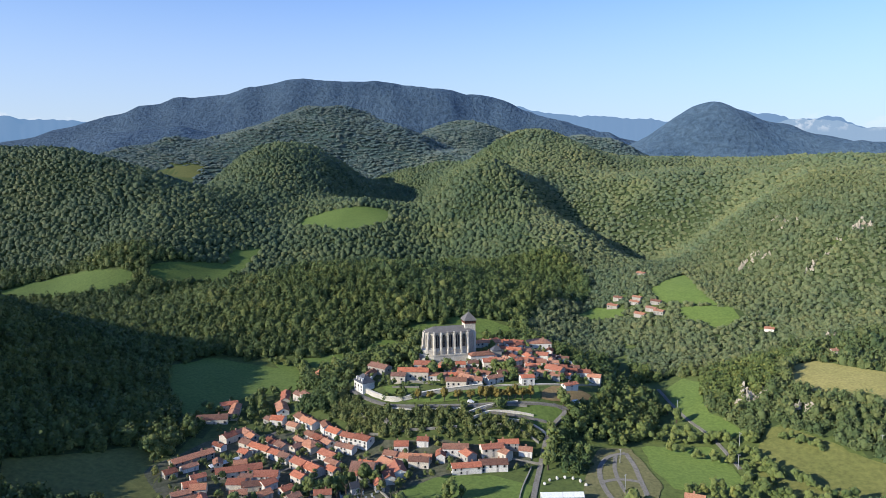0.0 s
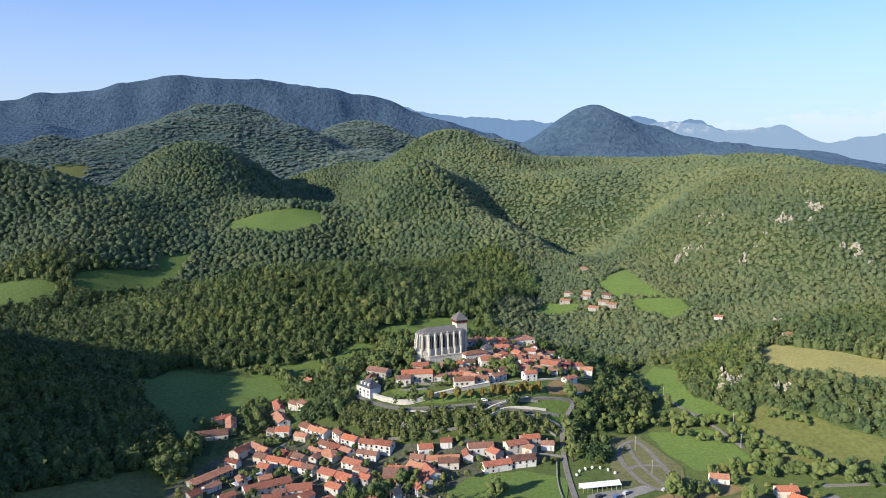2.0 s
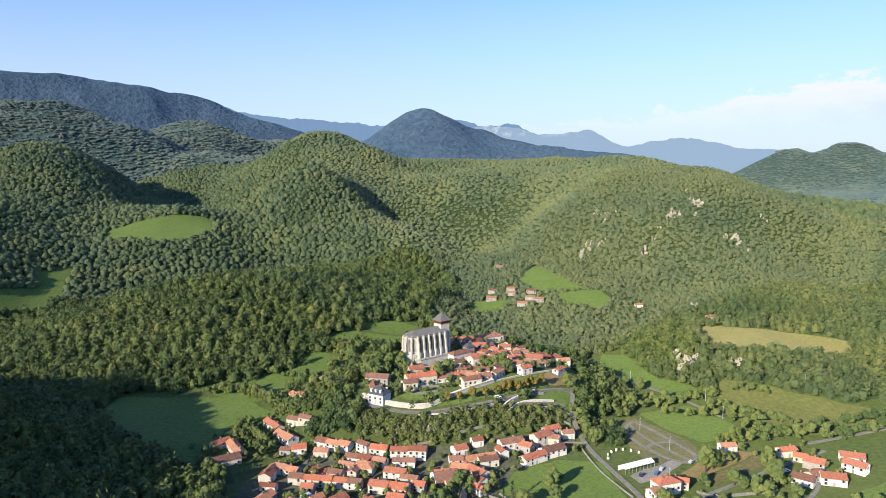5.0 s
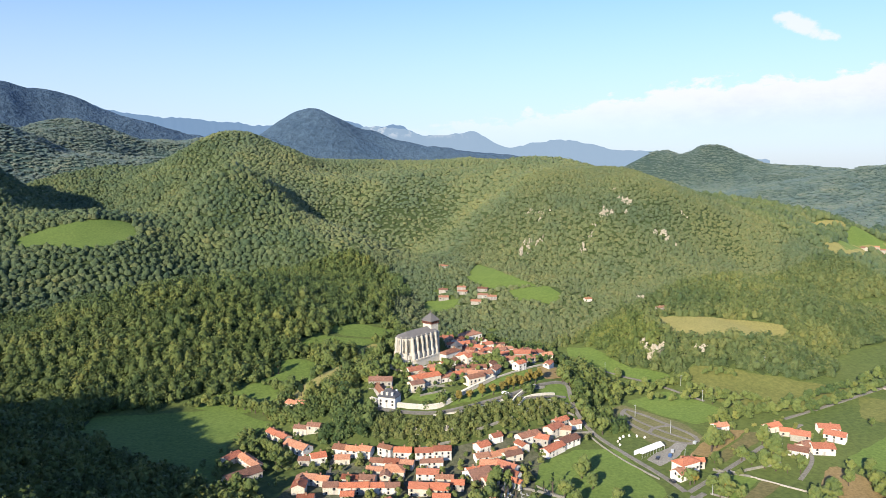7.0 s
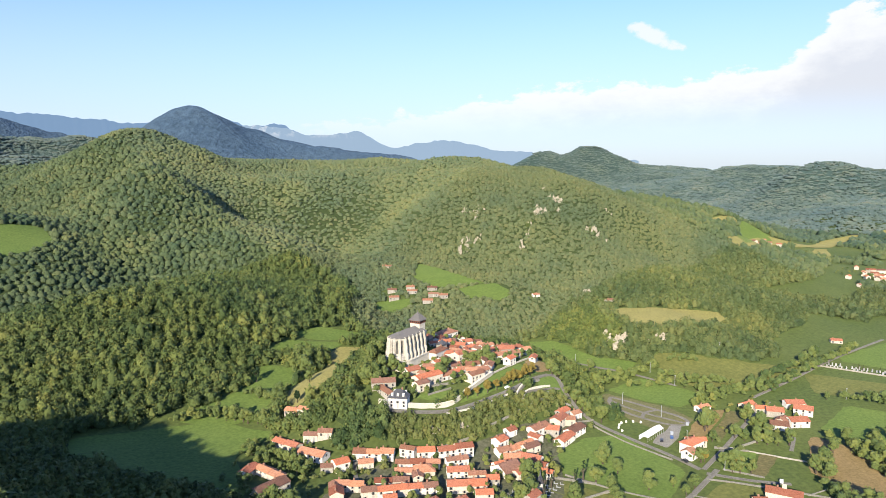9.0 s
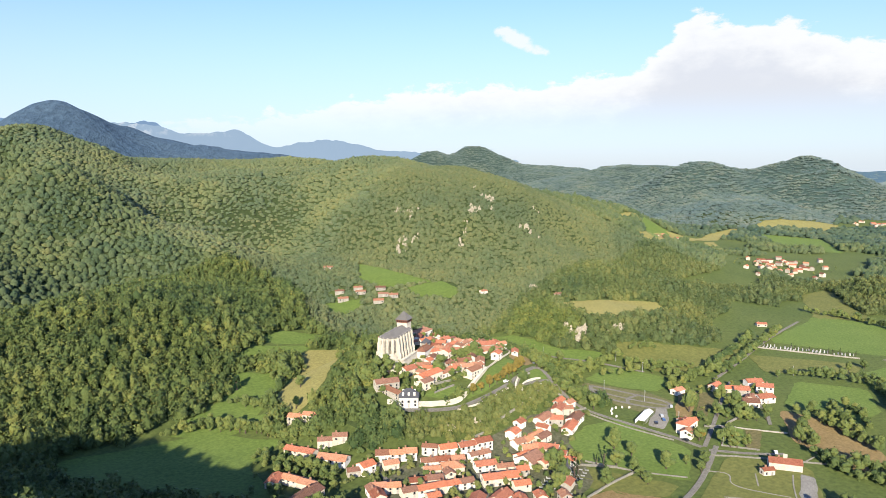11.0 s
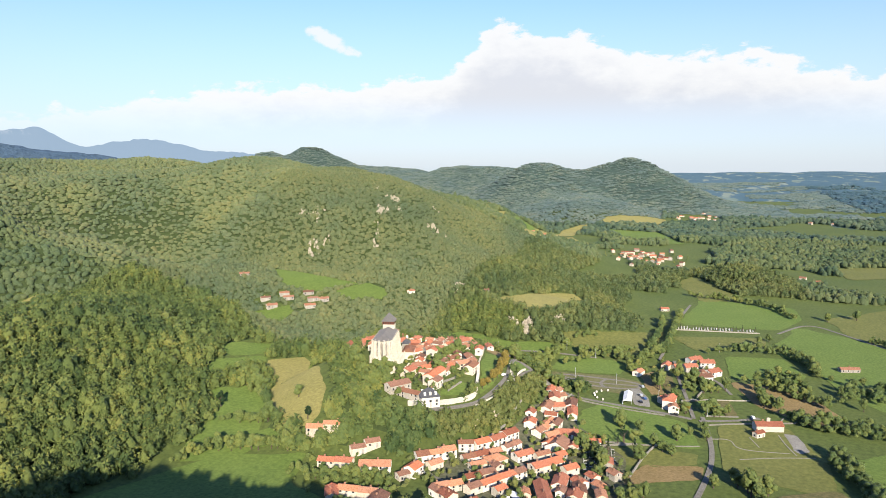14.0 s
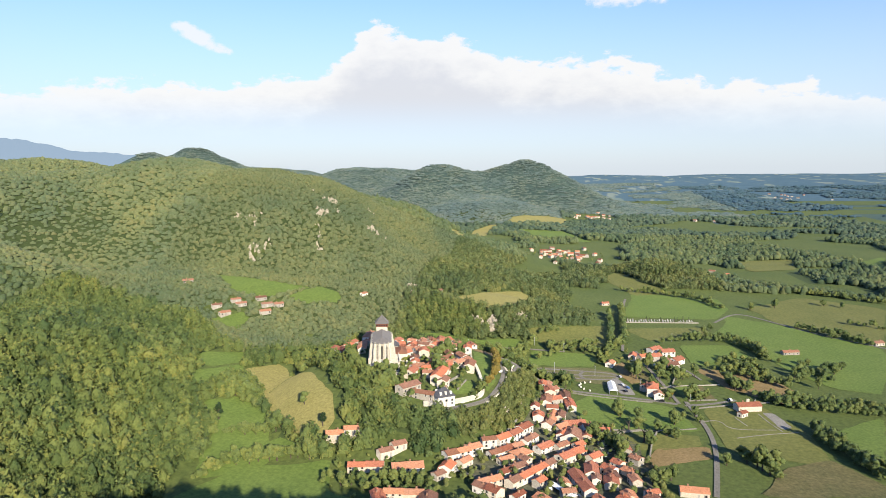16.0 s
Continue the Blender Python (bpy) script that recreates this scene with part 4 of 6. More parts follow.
field("MEADOW", (248, 290), (268, 209), (226, 214), (202, 269))
field("GREEN", (191, 247), (199, 203), (150, 192), (116, 205), (133, 245))
field("GREEN", (326, 175), (242, 92), (200, 77), (75, 128), (83, 157), (121, 175), (186, 188), (222, 213))
field("MEADOW", (376, 147), (447, 67), (391, -1), (225, 67), (256, 111), (293, 135))
field("BROWN", (121, 247), (114, 201), (77, 188), (44, 177), (44, 205), (70, 231))
field("MEADOW", (28, 256), (35, 218), (-14, 203), (-57, 206), (-44, 256), (0, 257))
field("GREEN", (-14, 203), (28, 148), (-57, 182), (-33, 192))
field("ROUGH", (-99, 253), (-62, 232), (-46, 205), (-74, 190), (-89, 195), above=0.08)
field("MEADOW", (759, 81), (812, -29), (690, -1), (655, 72))
field("DRY", (684, 575), (1359, 485), (1525, 343), (1412, 328), (1242, 544))
field("DRY", (671, 531), (1076, 512), (976, 478), (637, 499))
field("GREEN", (755, -95), (877, -201), (669, -115))
field("GREEN", (1244, 469), (1260, 343), (1029, 286), (1067, 390))
field("MEADOW", (186, 369), (264, 294), (187, 297), (167, 363), above=0.06)
field("BARE", (84, 367), (103, 371), (106, 350), (107, 326), (98, 306), (84, 306), (66, 312), (72, 337))
field("GREY", (47, 307), (80, 311), (82, 306), (60, 298), (46, 297), above=0.06)
field("YARD", (-150, 335), (-125, 385), (-80, 392), (-45, 372), (0, 362), (46, 362), (46, 345), (0, 337), (-45, 303), (-125, 300))
field("YARD", (-8, 448), (30, 448), (42, 455), (38, 490), (60, 500), (74, 485), (92, 440), (72, 424), (30, 416), (-5, 420), (-25, 424))
field("BROWN", (118, 308), (129, 298), (76, 289), (72, 298))
field("ROUGH", (128, 296.5), (134, 287), (78, 280), (75.5, 287))
field("GREEN", (68, 270), (73, 258), (42, 252), (40, 264))
field("ROUGH", (72, 256.5), (77, 248), (46, 244), (44, 251))
field("GREY", (24, 221), (23, 214), (0, 210), (-6, 217), above=0.1)
# trees cleared on the camera's side, so that they don't hide the meadows
for pts in (((1, 600), (36, 608), (75, 593), (44, 582), (14, 589)), ((-33, 582), (-7, 591), (41, 579), (11, 566), (-14, 576), (-29, 573)), ((-54, 561), (-40, 563), (-27, 551), (-38, 531), (-54, 522), (-64, 538), (-63, 554)), ((-121, 528), (-100, 535), (-75, 503), (-86, 486), (-92, 490), (-121, 520))):
    clear(*[(x - 5.5, y - 4.5) for x, y in pts])
clear((66, 560), (-8, 507), (-56, 480), (-80, 470), (-76, 464), (-50, 472), (-4, 500), (70, 552))
# the lanes
road(4.5, (64, 392), (73, 390), (58, 373), (51, 349), (44, 320), (38, 289), (32, 271))
road(4, (33, 270), (77, 275), (126, 282), (164, 285))
road(4, (164, 296), (230, 290), (307, 287), (405, 274))
road(4.5, (38, 265), (-10, 260), (-45, 262), (-103, 274))
road(4, (30, 267), (37, 247), (47, 232))
road(3.5, (89, 246), (116, 253), (129, 262), (134, 271))
road(4, (290, 197), (348, 165), (300, 138), (251, 112), (209, 73))
road(3.5, (149, 470), (147, 417), (154, 383), (153, 344))
road(3.5, (-30, 347), (-27, 328), (-26, 318))
road(4, (-52, 370), (-63, 358), (-78, 344), (-89, 337))
road(4, (-79, 406), (-91, 402), (-107, 375))
road(4, (-56, 415), (-51, 409), (-45, 401), (-33, 391), (-21, 387), (-5, 384.5), (16, 384), (35, 387), (59, 391), (73, 392))
road(3, (17, 384), (25, 379), (58, 378))
road(4.2, (99, 364), (88, 360), (80, 345), (78, 325), (80, 308), (90, 304), (97, 312), (98, 330), (100, 350), (99, 364))
road(3.4, (93, 361), (88, 345), (87, 325), (89, 305))
road(4.0, (79, 330), (88, 334), (98, 330))
# the walls
wall((-54, 424), (-52, 418), (-45, 407), (-37, 399), (-29, 393.5), (-22, 393), (-14, 395), (6, 400), (24, 405.5), high=2.3, sink=5.0, thick=1.4, mat=RAMPART, label="long pale stone rampart wall round the hilltop town")
wall((24.5, 405.8), (46, 410), (67, 414), (82, 419), (98, 432), high=0.9, sink=4.0, thick=0.7, mat=RUBBLE, label="weathered tan stone wall along the town's edge")
wall((-33, 390), (-22, 385), (-6, 382), (12, 382), high=0.7, thick=0.5, mat=RAMPART, label="low pale parapet along the hill road")
for pts in (((17, 375), (24, 379), (29, 380), (40, 380.5), (51, 380)), ((18, 370), (26, 374), (35, 375.5), (47, 375), (53, 373), (57, 370)), ((14, 378), (23, 383), (43, 389))):
    wall(*pts, high=1.3, thick=0.7, mat=RAMPART, label="pale curved terrace wall on the bank")
wall((-22, 317), (-19, 287), (-12, 267))
wall((46, 346), (36, 316), (33, 287))
wall((70, 272), (76, 248), (80, 235), high=0.7, mat=RUBBLE, label="pale garden wall between the plots")
wall((40, 263), (45, 244), high=0.8)
wall((23, 264), (30, 251), (45, 211))
# the town's streets and gardens stay free of woods
clear((-62, 428), (-54, 408), (-25, 396), (20, 396), (60, 398), (88, 405), (102, 425), (100, 445), (72, 487), (58, 504), (25, 502), (10, 484), (-8, 476), (-22, 460), (-34, 452), (-50, 446))
clear((-112, 452), (-98, 445), (-92, 415), (-80, 398), (-66, 386), (-40, 370), (0, 364), (60, 366), (60, 330), (-60, 300), (-150, 290), (-138, 345), (-140, 400))
clear((680, 400), (720, 430), (800, 425), (860, 390), (880, 300), (790, 280), (700, 340))
clear((845, 545), (860, 590), (920, 590), (930, 540), (880, 525))
clear((1560, 220), (1570, 300), (1660, 320), (1730, 290), (1720, 210), (1640, 190))
clear((1850, -110), (1860, 0), (1990, 20), (2060, -40), (2030, -120))
wall((28, 453), (8, 447), (-10, 446), (-21, 454), (-20, 466), high=1.8, thick=0.9, sink=4.0, mat=RAMPART, label="pale stone churchyard wall below the cathedral")

# ---- limestone crags on the wooded slopes ----
ROCK = two_tone("pale_limestone_crag", (0.33, 0.28, 0.205), (0.56, 0.5, 0.41), 0.15, 1.0, 0.95, 0.8, 0.5, per_island=0.15)
rock_rng = np.random.default_rng(3)


BLOCKS = []
for k in range(7):
    bm = bmesh.new()
    bmesh.ops.create_icosphere(bm, subdivisions=3, radius=1)
    shift = Vector(rock_rng.uniform(0, 50, 3))
    for q in bm.verts:
        d = q.co.copy()
        n = noise.noise(d * 1.4 + shift) * 0.9 + noise.noise(d * 3.5 + shift) * 0.5 + noise.noise(d * 8 + shift) * 0.2
        d *= max(0.25, 0.85 + n)
        q.co = Vector((d.x * 1.1, d.y * 0.75, d.z * 1.3 + round(d.z * 2 + n) * 0.35))
    me = bpy.data.meshes.new("block")
    bm.to_mesh(me)
    bm.free()
    me.materials.append(ROCK)
    BLOCKS.append(me)


def crag(x, y, wide, tall):
    """A patch of bare rock: jagged ledges and blocks breaking out of the slope, with scrub between them."""
    slope = np.array([float(height(x + 6, y) - height(x - 6, y)), float(height(x, y + 6) - height(x, y - 6))]) / 12
    down = -slope / max(0.05, float(np.hypot(*slope)))
    base = float(height(x, y))
    top = tagged(new("crag", None), "pale broken limestone crag among the trees", "rock", "crags on the slope")
    top.matrix_basis = pose(x, y, base)
    for k in range(int(4 + wide * 0.8)):
        u, v = rock_rng.normal(0, wide * 0.28), rock_rng.normal(0, tall * 0.4)
        px, py = -down[1] * u + down[0] * v, down[0] * u + down[1] * v
        size = wide * rock_rng.uniform(0.03, 0.11) + 0.4
        z = float(height(x + px, y + py)) - base
        block = new("block", BLOCKS[int(rock_rng.integers(len(BLOCKS)))])
        block.parent = top
        block.matrix_basis = pose(px, py, z + size * 0.45, rock_rng.uniform(-20, 20), rock_rng.uniform(-20, 20), rock_rng.uniform(0, 360)) @ Matrix.Diagonal((size, size, size * rock_rng.uniform(0.6, 1.05), 1))
    a = np.linspace(0, 2 * np.pi, 13)[:-1]
    wobble = rock_rng.uniform(0.7, 1.1, 12)
    ring = [(x - down[1] * math.cos(t) * wide * 0.42 * w + down[0] * math.sin(t) * tall * 0.55 * w + down[0] * 1.5,
             y + down[0] * math.cos(t) * wide * 0.42 * w + down[1] * math.sin(t) * tall * 0.55 * w + down[1] * 1.5) for t, w in zip(a, wobble)]
    BARE_PATCHES.append(np.array(ring))


BARE_PATCHES = []          # thin scrub round the crags
crag(350, 712, 9, 8)
crag(344, 704, 9, 12)
crag(380, 637, 15, 9)
crag(355, 632, 8, 20)
crag(413, 634, 17, 12)
crag(415, 581, 19, 12)
crag(313, 679, 9, 19)
crag(304, 690, 14, 14)
crag(332, 623, 9, 11)
crag(398, 622, 7, 4)
crag(344, 728, 12, 9)
crag(424, 662, 5, 3)
crag(481, 606, 6, 10)
crag(285, 504, 12, 6)
crag(308, 491, 7, 4)
crag(188, 411, 24, 12)
crag(193, 407, 9, 7)
crag(268, 500, 8, 6)
crag(206, 384, 12, 7)
crag(-44, 387, 5, 6)
crag(-30, 379, 4, 4)

# ---- woods and trees ----
def ico(level):
    bm = bmesh.new()
    bmesh.ops.create_icosphere(bm, subdivisions=level, radius=1)
    v = np.array([q.co[:] for q in bm.verts])
    f = np.array([[q.index for q in p.verts] for p in bm.faces])
    bm.free()
    return v, f


ICO = {1: ico(1), 2: ico(2)}
rng = np.random.default_rng(7)


def crowns(x, y, z, r, level, lumps, tall=(0.95, 1.45), lift=0.55, sprays=0, tone=None, low=-0.6):
    """Many crowns in one mesh: lumpy, each turned and dented differently, with loose sprays of leaves round them.
    Gives the corners, the faces and each crown's tone."""
    v, f = ICO[level]
    f = f[v[f][:, :, 2].mean(1) > low]          # no underside: it sits in the branches
    n = len(x)
    a = rng.uniform(0, 2 * np.pi, n)
    c, s = np.cos(a)[:, None], np.sin(a)[:, None]
    d = 1 + rng.normal(0, lumps, (n, len(v)))
    tall = rng.uniform(*tall, n)[:, None]
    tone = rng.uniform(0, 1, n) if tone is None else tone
    vx, vy, vz = v[:, 0] * d, v[:, 1] * d, v[:, 2] * d
    r = r[:, None]
    core = 0.86 if sprays > 8 else 1.0
    vx, vy, vz = vx * core, vy * core, vz * core
    out = np.stack([x[:, None] + r * (c * vx - s * vy), y[:, None] + r * (s * vx + c * vy), z[:, None] + r * tall * (vz + lift)], -1)
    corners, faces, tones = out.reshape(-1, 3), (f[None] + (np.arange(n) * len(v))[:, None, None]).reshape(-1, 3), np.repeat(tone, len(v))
    if sprays:
        u = rng.normal(0, 1, (n, sprays, 3))
        u[..., 2] = np.abs(u[..., 2]) - 0.35
        u /= np.linalg.norm(u, axis=2)[..., None]
        way = u + rng.normal(0, 0.75, u.shape)
        way /= np.linalg.norm(way, axis=2)[..., None]
        p = np.cross(way, rng.normal(0, 1, u.shape))
        p /= np.linalg.norm(p, axis=2)[..., None]
        q = np.cross(way, p)
        reach = rng.uniform(0.84, 1.28, (n, sprays, 1)) * r[:, :, None]
        at = u * reach * np.stack([np.ones((n, 1)), np.ones((n, 1)), tall], -1)
        at = at + np.stack([x[:, None], y[:, None], z[:, None] + r * tall * lift], -1)
        size = rng.uniform(0.2, 0.44, (n, sprays, 1)) * np.minimum(r, 3.0)[:, :, None]
        three = np.stack([at + p * size, at - p * size * 0.6 + q * size * 0.9, at - p * size * 0.6 - q * size * 0.9], 2)
        k = n * sprays
        faces = np.concatenate([faces, np.arange(3 * k).reshape(k, 3) + len(corners)])
        corners = np.concatenate([corners, three.reshape(-1, 3)])
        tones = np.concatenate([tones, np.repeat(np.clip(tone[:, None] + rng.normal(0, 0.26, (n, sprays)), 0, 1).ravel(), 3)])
    return corners, faces, tones


def leaves_material(name, dark, light):
    """Foliage: each crown its own green, mottled in clumps, with a rough leafy relief."""
    m, t, b = material(name, 0.55)
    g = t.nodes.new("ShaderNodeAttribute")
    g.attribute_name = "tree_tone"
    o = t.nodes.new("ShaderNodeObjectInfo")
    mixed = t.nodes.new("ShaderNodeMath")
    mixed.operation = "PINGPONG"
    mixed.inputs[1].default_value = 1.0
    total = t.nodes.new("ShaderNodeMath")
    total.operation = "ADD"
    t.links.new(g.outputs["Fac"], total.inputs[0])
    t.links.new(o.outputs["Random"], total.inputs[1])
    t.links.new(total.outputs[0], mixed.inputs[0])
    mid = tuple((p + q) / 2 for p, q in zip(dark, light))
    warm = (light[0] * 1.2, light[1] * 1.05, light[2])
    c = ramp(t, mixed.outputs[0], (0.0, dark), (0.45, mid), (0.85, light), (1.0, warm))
    big = ramp(t, noise_of(t, 0.011, 3), (0.3, (0.74, 0.82, 0.92)), (0.7, (1.25, 1.14, 1.0)))
    c = mix(t, 1.0, c, big, "MULTIPLY")
    f = noise_of(t, 1.1, 5, 0.7)
    c = mix(t, 1.0, c, ramp(t, f, (0.3, (0.72, 0.74, 0.76)), (0.7, (1.22, 1.2, 1.15))), "MULTIPLY")
    t.links.new(c, b.inputs["Base Color"])
    b.inputs["Specular IOR Level"].default_value = 0.2
    b.inputs["Diffuse Roughness"].default_value = 1.0
    bump(t, b, f, 1.0, 0.9)
    return m


LEAVES = leaves_material("broadleaf_foliage", (0.062, 0.098, 0.032), (0.156, 0.194, 0.058))
# the next four greens carry painted haze, bluer with distance
LEAVES_FAR = leaves_material("faintly_hazed_hill_foliage", (0.06, 0.096, 0.046), (0.128, 0.162, 0.07))
LEAVES_MID = leaves_material("hazed_plain_foliage", (0.042, 0.075, 0.05), (0.1, 0.138, 0.08))
LEAVES_BACK = leaves_material("haze_tinted_foliage", (0.082, 0.12, 0.106), (0.125, 0.165, 0.138))
LEAVES_MOUNTAIN = leaves_material("haze_tinted_copse_foliage", (0.04, 0.082, 0.1), (0.065, 0.112, 0.13))
LEAVES_DARK = leaves_material("conifer_foliage", (0.014, 0.032, 0.014), (0.03, 0.055, 0.02))
# lighter copy of the broadleaf green: sunlight put into the colour
LEAVES_EAST = leaves_material("sunlit_tone_foliage", (0.06, 0.095, 0.036), (0.152, 0.182, 0.066))
# green greyed to stand for haze over the ridge
LEAVES_RIDGE = leaves_material("haze_greyed_ridge_foliage", (0.086, 0.122, 0.058), (0.148, 0.18, 0.084))
LEAVES_LIGHT = leaves_material("young_foliage", (0.075, 0.105, 0.03), (0.18, 0.2, 0.065))
LEAVES_FALL = leaves_material("turning_foliage", (0.14, 0.115, 0.028), (0.24, 0.185, 0.045))
BARK = two_tone("bark", (0.07, 0.055, 0.04), (0.13, 0.1, 0.075), 1.0, 6.0)


def jitter_grid(x0, x1, y0, y1, step):
    a, b = np.meshgrid(np.arange(x0, x1, step), np.arange(y0, y1, step))
    a, b = a.ravel(), b.ravel()
    return a + rng.uniform(-0.75, 0.75, len(a)) * step, b + rng.uniform(-0.75, 0.75, len(b)) * step


HOUSE_SPOTS = [tuple(o.matrix_basis.translation[:2]) for o in scene.objects if o.name.split(".")[0] == "house"]


def open_land(x, y, margin=0.0):
    out = np.zeros(len(x), bool)
    for p, lo, hi in CLEAR:
        near = (x > lo[0]) & (x < hi[0]) & (y > lo[1]) & (y < hi[1])
        if near.any():
            out[near] |= inside(p, x[near], y[near])
    for hx, hy in HOUSE_SPOTS:
        near = (np.abs(x - hx) < 7) & (np.abs(y - hy) < 7)
        if near.any():
            out[near] = True
    for p in ROADS:
        lo, hi = p.min(0) - 4, p.max(0) + 4
        near = np.where((x > lo[0]) & (x < hi[0]) & (y > lo[1]) & (y < hi[1]))[0]
        if len(near):
            d = np.min(np.hypot(x[near, None] - p[None, :, 0], y[near, None] - p[None, :, 1]), 1)
            out[near[d < 3.2]] = True
    return out


THICKETS = []       # woods on flat land


def thicket(*pts):
    THICKETS.append(np.array(pts, float))


def wooded(x, y):
    h = height(x, y)
    edge = 4.0 + 2.0 * vnoise(x, y, 25, 31)
    out = h > edge
    # the far plain: a patchwork of copses and fields
    plain = (x > 470) & (np.cbrt(hills(x, y)) < 12)
    patch = vnoise(x, y, 170, 41) + 0.6 * vnoise(x, y, 70, 43)
    out = np.where(plain, patch > -0.12, out)
    for p in THICKETS:
        out |= inside(p, x, y)
    for p in BARE_PATCHES:
        near = np.where((np.abs(x - p[0, 0]) < 40) & (np.abs(y - p[0, 1]) < 40))[0]
        if len(near):
            hit = inside(p, x[near], y[near])
            out[near[hit & (vnoise(x[near], y[near], 3.5, 91) < 0.35)]] = False
    return out & ~open_land(x, y)


thicket((505, 190), (505, 100), (470, 40), (420, -20), (440, -30), (495, 40), (530, 110), (540, 185))
thicket((104, 440), (100, 395), (80, 372), (105, 372), (122, 395), (135, 420), (138, 450), (120, 480))
thicket((-64, 440), (-80, 462), (-92, 462), (-92, 440), (-88, 418), (-76, 402), (-62, 390), (-42, 378), (0, 372), (10, 380), (-30, 388), (-52, 402))
thicket((62, 505), (75, 490), (100, 450), (108, 420), (118, 424), (112, 470), (118, 520), (150, 560), (150, 600), (80, 580), (40, 540), (25, 515))
thicket((136, 480), (172, 496), (190, 484), (235, 540), (210, 585), (150, 562))
thicket((60, 372), (62, 340), (72, 335), (80, 365))
thicket((-172, 374), (-160, 390), (-146, 392), (-142, 410), (-136, 395), (-144, 372), (-142, 352), (-152, 338), (-166, 345))


def clumped(x, y, r, per, lumps):
    """Each tree as a few boughs heaped round its top, so that its outline is broken."""
    n, per = len(x), max(2, per // 2)
    a = rng.uniform(0, 2 * np.pi, (n, per))
    out = rng.uniform(0.25, 0.62, (n, per))
    out[:, 0] = 0
    up = 1.15 - 0.8 * out + rng.uniform(-0.15, 0.15, (n, per))
    tall = rng.uniform(1.1, 1.9, n)[:, None]
    cx = (x[:, None] + r[:, None] * out * np.cos(a)).ravel()
    cy = (y[:, None] + r[:, None] * out * np.sin(a)).ravel()
    cz = (height(x, y)[:, None] + r[:, None] * tall * up).ravel()
    cr = (r[:, None] * rng.uniform(0.45, 0.68, (n, per))).ravel()
    return crowns(cx, cy, cz, cr, 2, lumps * 0.6, (0.85, 1.15), 0.0, 14, np.repeat(rng.uniform(0, 1, n), per))


def wood(name, label, x0, x1, y0, y1, step, mat, lumps=0.16, size=(0.5, 0.85), keep=None, tall=(0.95, 1.45), lift=0.55, level=1, sprays=0, low=-0.6, uneven=0.5):
    """A wood of crowns that touch one another; small and great trees stand in drifts."""
    x, y = jitter_grid(x0, x1, y0, y1, step)
    ok = wooded(x, y)
    if keep is not None:
        ok &= keep(x, y)
    x, y = x[ok], y[ok]
    r = step * rng.uniform(*size, len(x)) * (1 + 0.25 * vnoise(x, y, 40, 61))
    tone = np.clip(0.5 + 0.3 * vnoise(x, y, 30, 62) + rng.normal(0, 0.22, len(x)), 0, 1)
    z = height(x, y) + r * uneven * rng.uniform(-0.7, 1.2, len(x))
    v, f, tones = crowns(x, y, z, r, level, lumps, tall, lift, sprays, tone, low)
    return tagged(link_mesh(name, v, f, mat, True, tones), label, "woodland", kind="stuff")


def seen_side(x, y):
    """Leaves out far slopes that face away from the camera, and land left of its view."""
    fall = (height(x, y + 12) - height(x, y - 12)) / 24
    return ((fall > -0.2) | (y < 1300)) & (x > -0.67 * y - 15)


# dark undergrowth colour adds shade in the gaps beneath woods; far off, haze tint
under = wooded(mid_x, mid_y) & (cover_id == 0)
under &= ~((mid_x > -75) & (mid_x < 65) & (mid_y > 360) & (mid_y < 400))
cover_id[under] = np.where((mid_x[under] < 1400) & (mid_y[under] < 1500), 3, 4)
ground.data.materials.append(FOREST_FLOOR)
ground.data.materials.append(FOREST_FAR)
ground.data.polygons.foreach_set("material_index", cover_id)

BANK = np.array([(-60, 412), (-45, 398), (-25, 386), (15, 382), (62, 384), (62, 366), (0, 362), (-45, 368), (-70, 392)], float)


def off_bank(x, y):
    return seen_side(x, y) & ~inside(BANK, x, y)


def on_bank(x, y):
    """Scrub with grassy gaps on the steep bank below the town."""
    return inside(BANK, x, y) & (vnoise(x, y, 9, 33) > -0.7)


def sunny(x, y):
    """East of the town, where slopes look sunlit, the foliage colour itself is paler."""
    dark_bank = inside(np.array([(229, 496), (172, 472), (161, 433), (177, 406), (208, 417), (215, 450), (258, 470)], float), x, y)
    return ((x + 70 * vnoise(x, y, 120, 77) > 120) & ~dark_bank)


wood("slope_woods", "dense dark green broadleaf woods on the slopes", -400, 300, 150, 500, 4.4, LEAVES, 0.17, (0.42, 0.82), lambda x, y: off_bank(x, y) & ~sunny(x, y), (1.15, 1.9), 0.5, 1, 66)
wood("hillock_woods", "pale green broadleaf woods on the low hills", -130, 640, 150, 500, 4.6, LEAVES_EAST, 0.17, (0.42, 0.8), lambda x, y: off_bank(x, y) & sunny(x, y), (1.1, 1.8), 0.5, 1, 46)
wood("near_hill_woods", "dark green woods on the hill beside the valley", -640, 0, 90, 320, 7.0, LEAVES, 0.15, (0.5, 0.75), lambda x, y: ~seen_side(x, y) & (x <= -0.67 * y - 15), (0.95, 1.45), 0.55, 2)
wood("bank_scrub", "light green scrub and young trees on the bank", -75, 65, 355, 415, 2.7, LEAVES_LIGHT, 0.17, (0.35, 0.9), on_bank, (1.0, 1.7), 0.5, 1, 50)
wood("spur_woods", "dense dark green broadleaf woods behind the town", -530, 300, 500, 790, 4.7, LEAVES, 0.17, (0.42, 0.84), lambda x, y: seen_side(x, y) & ~sunny(x, y), (1.15, 1.9), 0.5, 1, 50)
